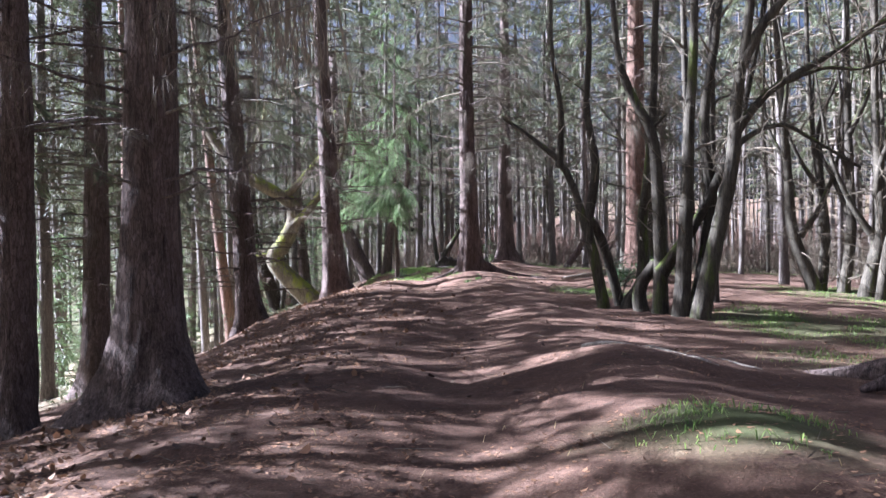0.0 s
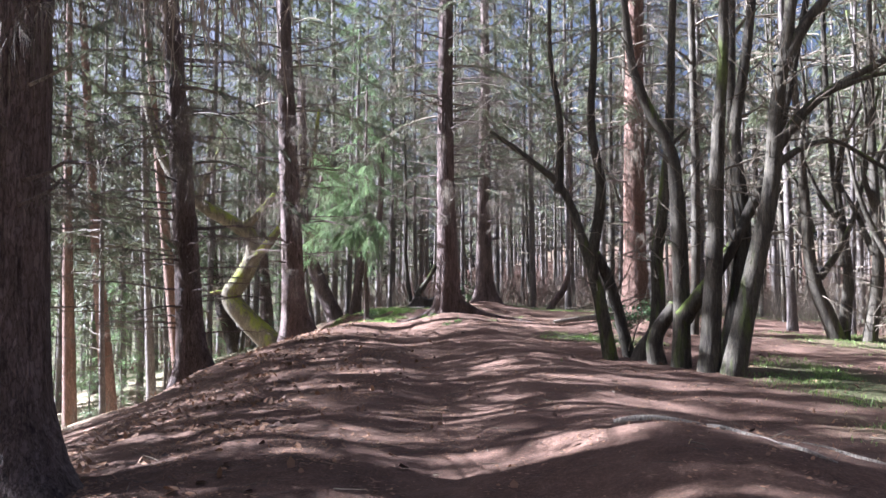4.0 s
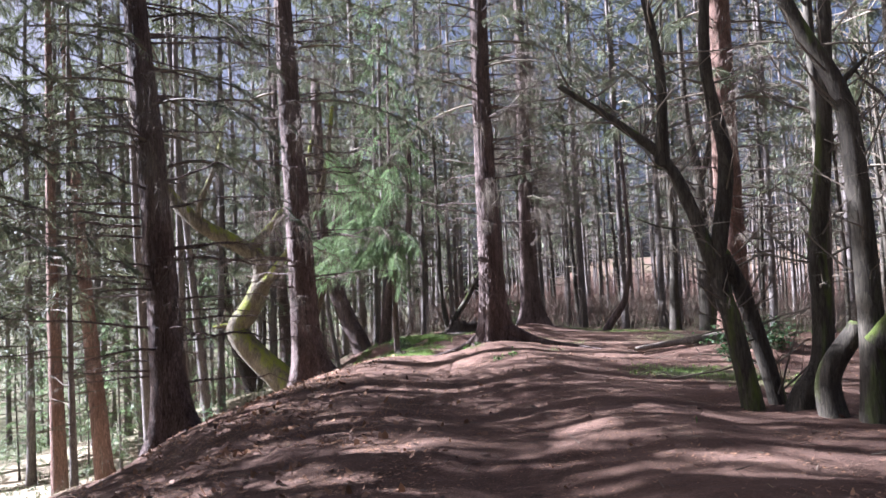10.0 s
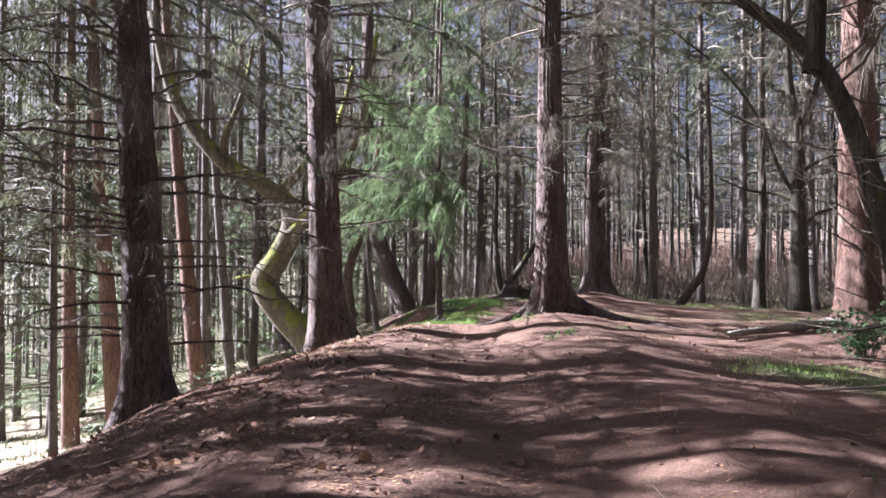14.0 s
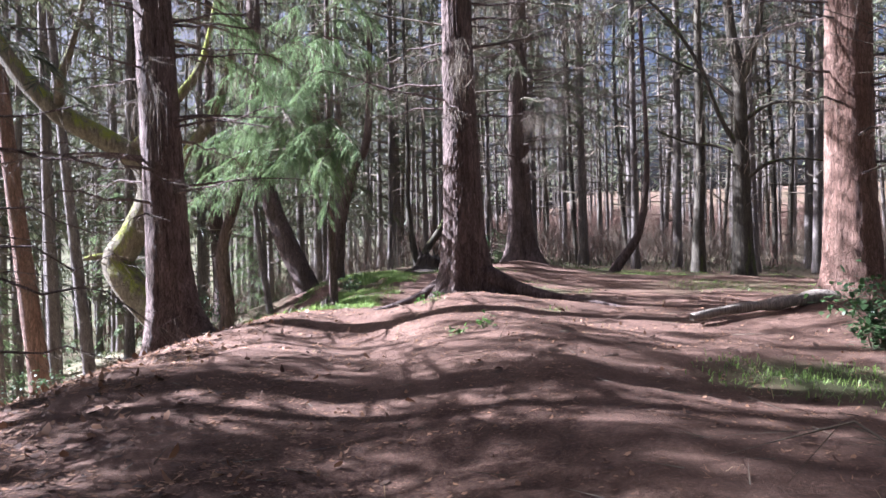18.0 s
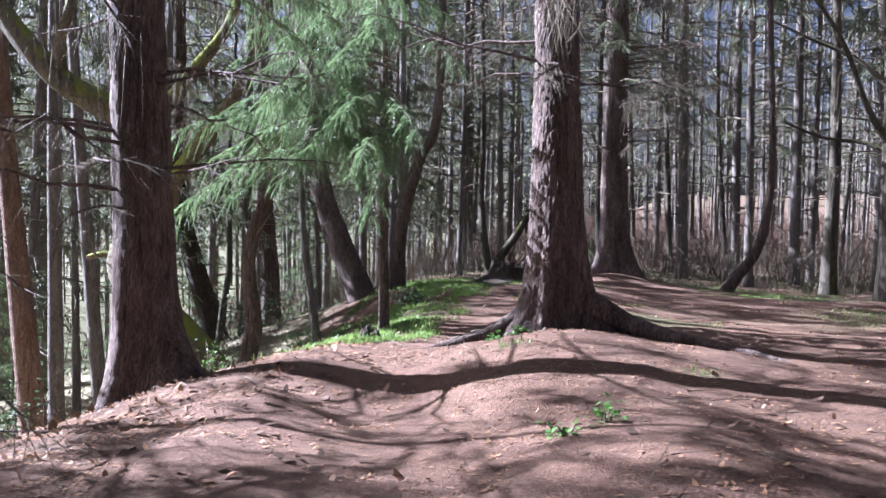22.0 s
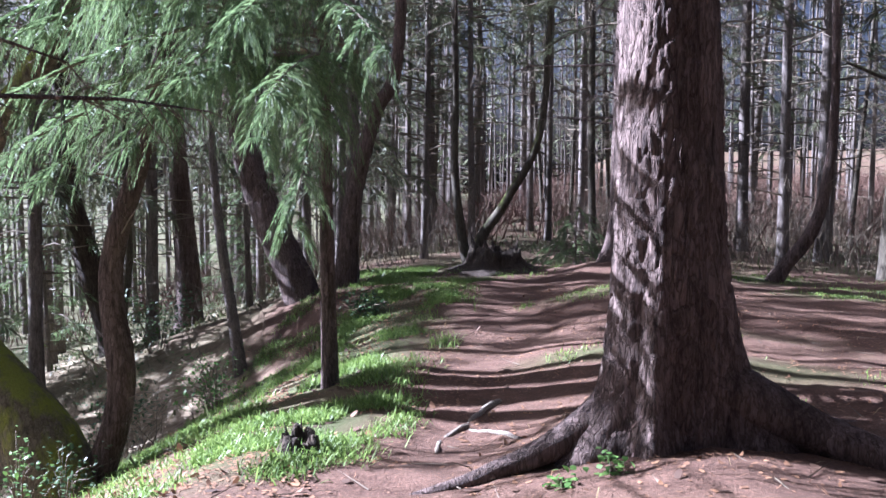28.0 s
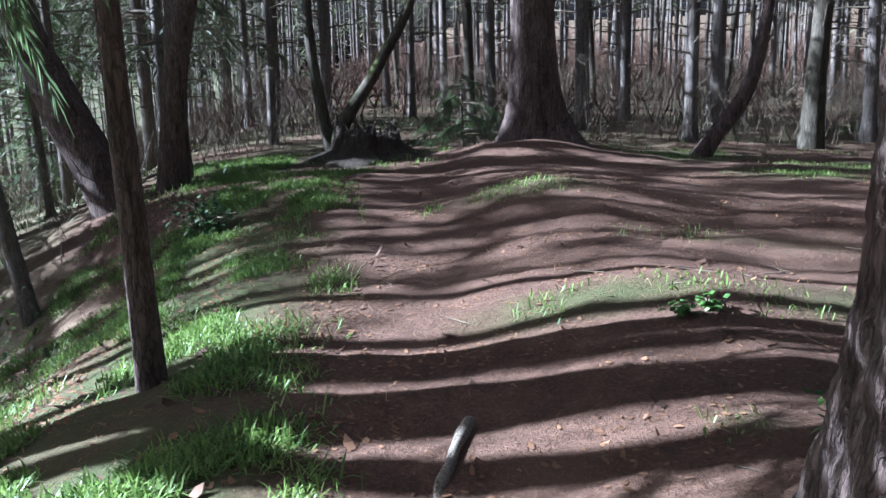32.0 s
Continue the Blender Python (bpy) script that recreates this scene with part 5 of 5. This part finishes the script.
def far_woods(count, seed):
    """The wood beyond, too many to count: stems and hanging sprays."""
    r = np.random.default_rng(seed)
    stems, leaf = Soup(), Soup()
    for _ in range(count):
        a, far = r.uniform(-1.25, 1.35), r.uniform(50, 140)
        x, y = -2 + math.sin(a) * far, 14 + math.cos(a) * far
        z = float(lie(x, y))
        h, w = r.uniform(16, 27), r.uniform(0.08, 0.16)
        tube(stems, np.array([(x, y, z - 0.4), (x + r.normal(0, 0.2), y, z + h * 0.5), (x + r.normal(0, 0.4), y, z + h)]), [w, w * 0.7, 0.03], 5)
        q = r.uniform(0.06, 0.7, 16)
        ang = r.uniform(0, TAU, 16)
        spikes(stems, np.stack([x + 0 * q, y + 0 * q, z + h * q], -1), np.stack([np.cos(ang), np.sin(ang), r.uniform(-0.1, 0.5, 16)], -1), r.uniform(0.8, 2.6, 16), 0.022)
        n = 46 if a < 0.06 else 14
        q = r.uniform(0.12, 1, n) ** 0.8
        ang = r.uniform(0, TAU, n)
        reach = (1.05 - q) * 2.6 + 0.3
        rad = r.uniform(0.1, 1, n) * reach
        p = np.stack([x + np.cos(ang) * rad, y + np.sin(ang) * rad, z + h * q - 0.3 * rad], -1)
        d = np.stack([np.cos(ang), np.sin(ang), -r.uniform(0.2, 0.9, n)], -1)
        sprigs(leaf, p, d, r.uniform(0.5, 1.2, n), r.uniform(0.12, 0.3, n), 0.1)
    tagged(new("far_trunks", stems.mesh("far_trunks", THIN_BARK)), "close-standing thin trunks of the distant wood", "trees", kind="stuff")
    tagged(new("far_foliage", leaf.mesh("far_foliage", NEEDLE_DIM, False)), "dull green foliage of the distant wood", "foliage", kind="stuff")


far_woods(1000, 77)


# ---------------------------------------------------------------- bushes, grass, plants, litter
def scatter(count, box, weight, seed):
    """Random spots in a box, kept by weight(x, y)."""
    r = np.random.default_rng(seed)
    x, y = r.uniform(box[0], box[1], count), r.uniform(box[2], box[3], count)
    keep = r.uniform(size=count) < weight(x, y)
    return x[keep], y[keep]


def grass(name, count, box, weight, length, width, mat, label, seed, flat=0.5):
    x, y = scatter(count, box, weight, seed)
    n = len(x)
    p = np.stack([x, y, rough_lie(x, y) - 0.01], -1)
    d = np.stack([rng.normal(0, flat, n), rng.normal(0, flat, n), np.ones(n)], -1)
    s = Soup()
    l = length * rng.uniform(0.4, 1.3, n)
    blades(s, p, d, l, width * rng.uniform(0.6, 1.4, n), l * rng.uniform(0.1, 0.6, n))
    ob = new(name, s.mesh(name, mat, False))
    tagged(ob, label, "grass", kind="stuff")


def tuft(x, y):
    return np.clip(vnoise(np.stack([x, y, 0 * x], -1) * 2.1, 21) * 1.4 + 0.45, 0, 1)


grass("bank_grass", 900000, (-8.5, -3.6, 22, 37.5), lambda x, y: np.clip(green(x, y) - 0.12, 0, 1) ** 1.2 * tuft(x * 1.1, y * 1.1) ** 1.7, 0.15, 0.0075, GRASS, "bright green grass and leaves on the bank", 301, 0.9)
grass("verge_grass", 700000, (-3.4, 12, -1, 38), lambda x, y: np.clip(green(x, y) - 0.2, 0, 1) * tuft(x, y) ** 1.5, 0.095, 0.007, GRASS, "short green grass beside the path", 302)
grass("undergrowth", 150000, (-40, 40, -5, 62), lambda x, y: np.clip(green(x, y) - 0.2, 0, 1) * tuft(x * 0.3, y * 0.3) ** 2 * 2 * ((x < -7) | (np.hypot(x + 2, y - 16) > 22)), 0.26, 0.03, BRAMBLE_DIM, "dull brambles and fern covering the wood floor", 305, 1.0)
grass("dry_grass", 26000, (-9, 11, -2, 37), lambda x, y: (0.10 + 0.3 * np.clip(green(x, y), 0, 1)) * tuft(x + 40, y) ** 3, 0.13, 0.005, DRY_GRASS, "dry straw-coloured grass stalks", 303, 1.2)


def thicket(name, count, box, weight, high, label, seed, mat=TWIG, thick=0.008):
    """Bare brown shoots standing close, too many to count."""
    x, y = scatter(count, box, weight, seed)
    n = len(x)
    s = Soup()
    base = np.stack([x, y, rough_lie(x, y) - 0.03], -1)
    d = np.stack([rng.normal(0, 0.35, n), rng.normal(0, 0.35, n), np.ones(n)], -1)
    h = high * rng.uniform(0.3, 1.2, n)
    spikes(s, base, d, h, thick)
    for q in (0.4, 0.6, 0.75):
        spikes(s, base + d / np.linalg.norm(d, axis=1)[:, None] * (h * q)[:, None], d + rng.normal(0, 0.8, (n, 3)), h * 0.45, thick * 0.65)
    tagged(new(name, s.mesh(name, mat, False)), label, "undergrowth", kind="stuff")


thicket("brushwood", 32000, (-16, 34, 2, 66), lambda x, y: tuft(x * 0.4, y * 0.4) * ((y > 39) & (np.abs(side_of(x, y) - 0.4) > 1.2) | (side_of(x, y) > 13.5)), 1.9, "bare brown brushwood between the trunks", 306)
thicket("bracken", 30000, (-30, 75, 46, 135), lambda x, y: tuft(x * 0.2, y * 0.2), 2.0, "rust-brown dead bracken and bare shoots on the far rise", 308, BRACKEN, 0.03)
thicket("bank_brush", 1500, (-15, -7.6, 21, 42), lambda x, y: tuft(x * 0.5, y * 0.5) ** 2, 0.9, "bare brown shoots and brambles on the slope", 307)


def litter(name, count, box, weight, length, width, mat, label, seed, lift=0.25):
    x, y = scatter(count, box, weight, seed)
    n = len(x)
    p = np.stack([x, y, rough_lie(x, y) + 0.006], -1)
    d = np.stack([rng.normal(0, 1, n), rng.normal(0, 1, n), rng.uniform(0, lift, n)], -1)
    s = Soup()
    l = length * rng.uniform(0.4, 1.5, n)
    blades(s, p, d, l, width * rng.uniform(0.5, 1.4, n), -0.25 * l * rng.uniform(-0.6, 1, n))
    tagged(new(name, s.mesh(name, mat, False)), label, "leaf litter", kind="stuff")


litter("leaf_litter", 330000, (-9, 7, -3, 34), lambda x, y: (0.2 + 0.65 * np.exp(-((side_of(x, y) + 2.6) / 1.9) ** 2)) * tuft(x - 9, y), 0.036, 0.02, LITTER, "brown fallen leaves and cone scales on earth", 311)
litter("cone_litter", 26000, (-8, 6, -3, 30), lambda x, y: (0.08 + 0.5 * np.exp(-((side_of(x, y) + 2.2) / 1.7) ** 2)) * tuft(x - 30, y), 0.075, 0.045, LITTER_DARK, "dark fallen cones and curled leaves", 314, 0.25)
litter("curled_litter", 60000, (-9, 3, -4, 26), lambda x, y: 0.65 * np.exp(-((side_of(x, y) + 3.2) / 1.6) ** 2) * tuft(x - 70, y), 0.07, 0.045, LITTER, "curled brown oak and beech leaves", 315, 0.8)
litter("needle_litter", 48000, (-6, 6, -3, 34), lambda x, y: 0.25 + 0.5 * tuft(x - 19, y), 0.05, 0.004, LITTER, "brown needles strewn over the path", 312, 0.15)
x, y = scatter(2600, (-8, 7, -3, 36), lambda x, y: 0.25 + 0.6 * np.exp(-((np.abs(side_of(x, y)) - 2.6) / 1.6) ** 2), 313)
s = Soup()
spikes(s, np.stack([x, y, rough_lie(x, y) + 0.008], -1), np.stack([rng.normal(0, 1, len(x)), rng.normal(0, 1, len(x)), rng.uniform(-0.02, 0.1, len(x))], -1), rng.uniform(0.08, 0.45, len(x)), 0.005)
tagged(new("twig_litter", s.mesh("twig_litter", TWIG, False)), "thin dead twigs lying on the forest floor", "twigs", kind="stuff")


def bush(name, x, y, wide, high, leaves, size, mat, label, seed, stems=14):
    r = np.random.default_rng(seed)
    at = foot(x, y, 0)
    root = thing(name, at, label, "bush")
    leaf = Soup()
    for i in range(stems):
        wood = Soup()
        a, reach = r.uniform(0, TAU), r.uniform(0.2, 1) * wide
        end = np.array([math.cos(a) * reach, math.sin(a) * reach, high * r.uniform(0.35, 1)])
        pts = curve_points([(0.15 * end[0], 0.15 * end[1], -0.1), (0.4 * end[0], 0.4 * end[1], 0.75 * end[2]), end], 8)
        tube(wood, pts, np.linspace(0.009, 0.003, 8), 4)
        part("stem", wood, TWIG, root, smooth=False)
        k = leaves // stems
        t = r.uniform(0.25, 1, k)
        p = np.stack([np.interp(t, np.linspace(0, 1, 8), pts[:, c]) for c in range(3)], -1) + r.normal(0, 0.09 * wide + 0.03, (k, 3))
        p[:, 2] = np.maximum(p[:, 2], 0.01)
        blades(leaf, p, r.normal(0, 1, (k, 3)) * (1, 1, 0.6), size * r.uniform(0.5, 1.3, k), size * 0.6, 0.2 * size)
    tagged(part("foliage", leaf, mat, root, smooth=False), kind="stuff")


bush("ivy_bush", 3.0, 18.9, 0.75, 0.6, 900, 0.07, IVY, "dark glossy ivy mound by the fallen trunk", 401)
bush("ivy_bush", 3.9, 19.9, 0.8, 0.6, 700, 0.07, IVY, "dark glossy ivy mound by the fallen trunk", 402)
bush("bramble", -7.6, 25.6, 0.6, 0.7, 200, 0.05, IVY, "green bramble on the steep bank", 403)
bush("bramble", -8.0, 29.5, 0.9, 0.8, 420, 0.06, BRAMBLE, "bare tangled bramble on the bank", 404)
bush("bramble", -7.1, 24.4, 0.4, 0.9, 120, 0.05, BRAMBLE, "yellow-green ivy shoots by spruce foot", 405)
bush("bramble", -9.2, 22.6, 1.2, 1.2, 500, 0.07, IVY, "tangled undergrowth on the slope", 406)
bush("bramble", -10.5, 30.5, 1.4, 1.2, 600, 0.07, IVY, "tangled undergrowth on the slope", 407)
bush("bramble", -12.0, 34.5, 1.6, 1.3, 600, 0.08, IVY, "tangled undergrowth on the slope", 408)
bush("ivy_bush", -6.4, 31.6, 0.6, 0.4, 360, 0.06, IVY, "low ivy at top of the bank", 409)
for i, (x, y, w) in enumerate(((-2.35, 23.2, 0.10), (-2.6, 23.1, 0.05), (-1.9, 25.0, 0.16), (-1.75, 25.25, 0.12), (-1.0, 19.0, 0.15), (-2.1, 26.6, 0.07), (-1.95, 26.7, 0.06), (-1.2, 18.7, 0.12))):
    bush("small_plant", x, y, w, w * 0.7, 46, 0.05, BRAMBLE, "small green leafy plant on bare earth", 420 + i, 6)
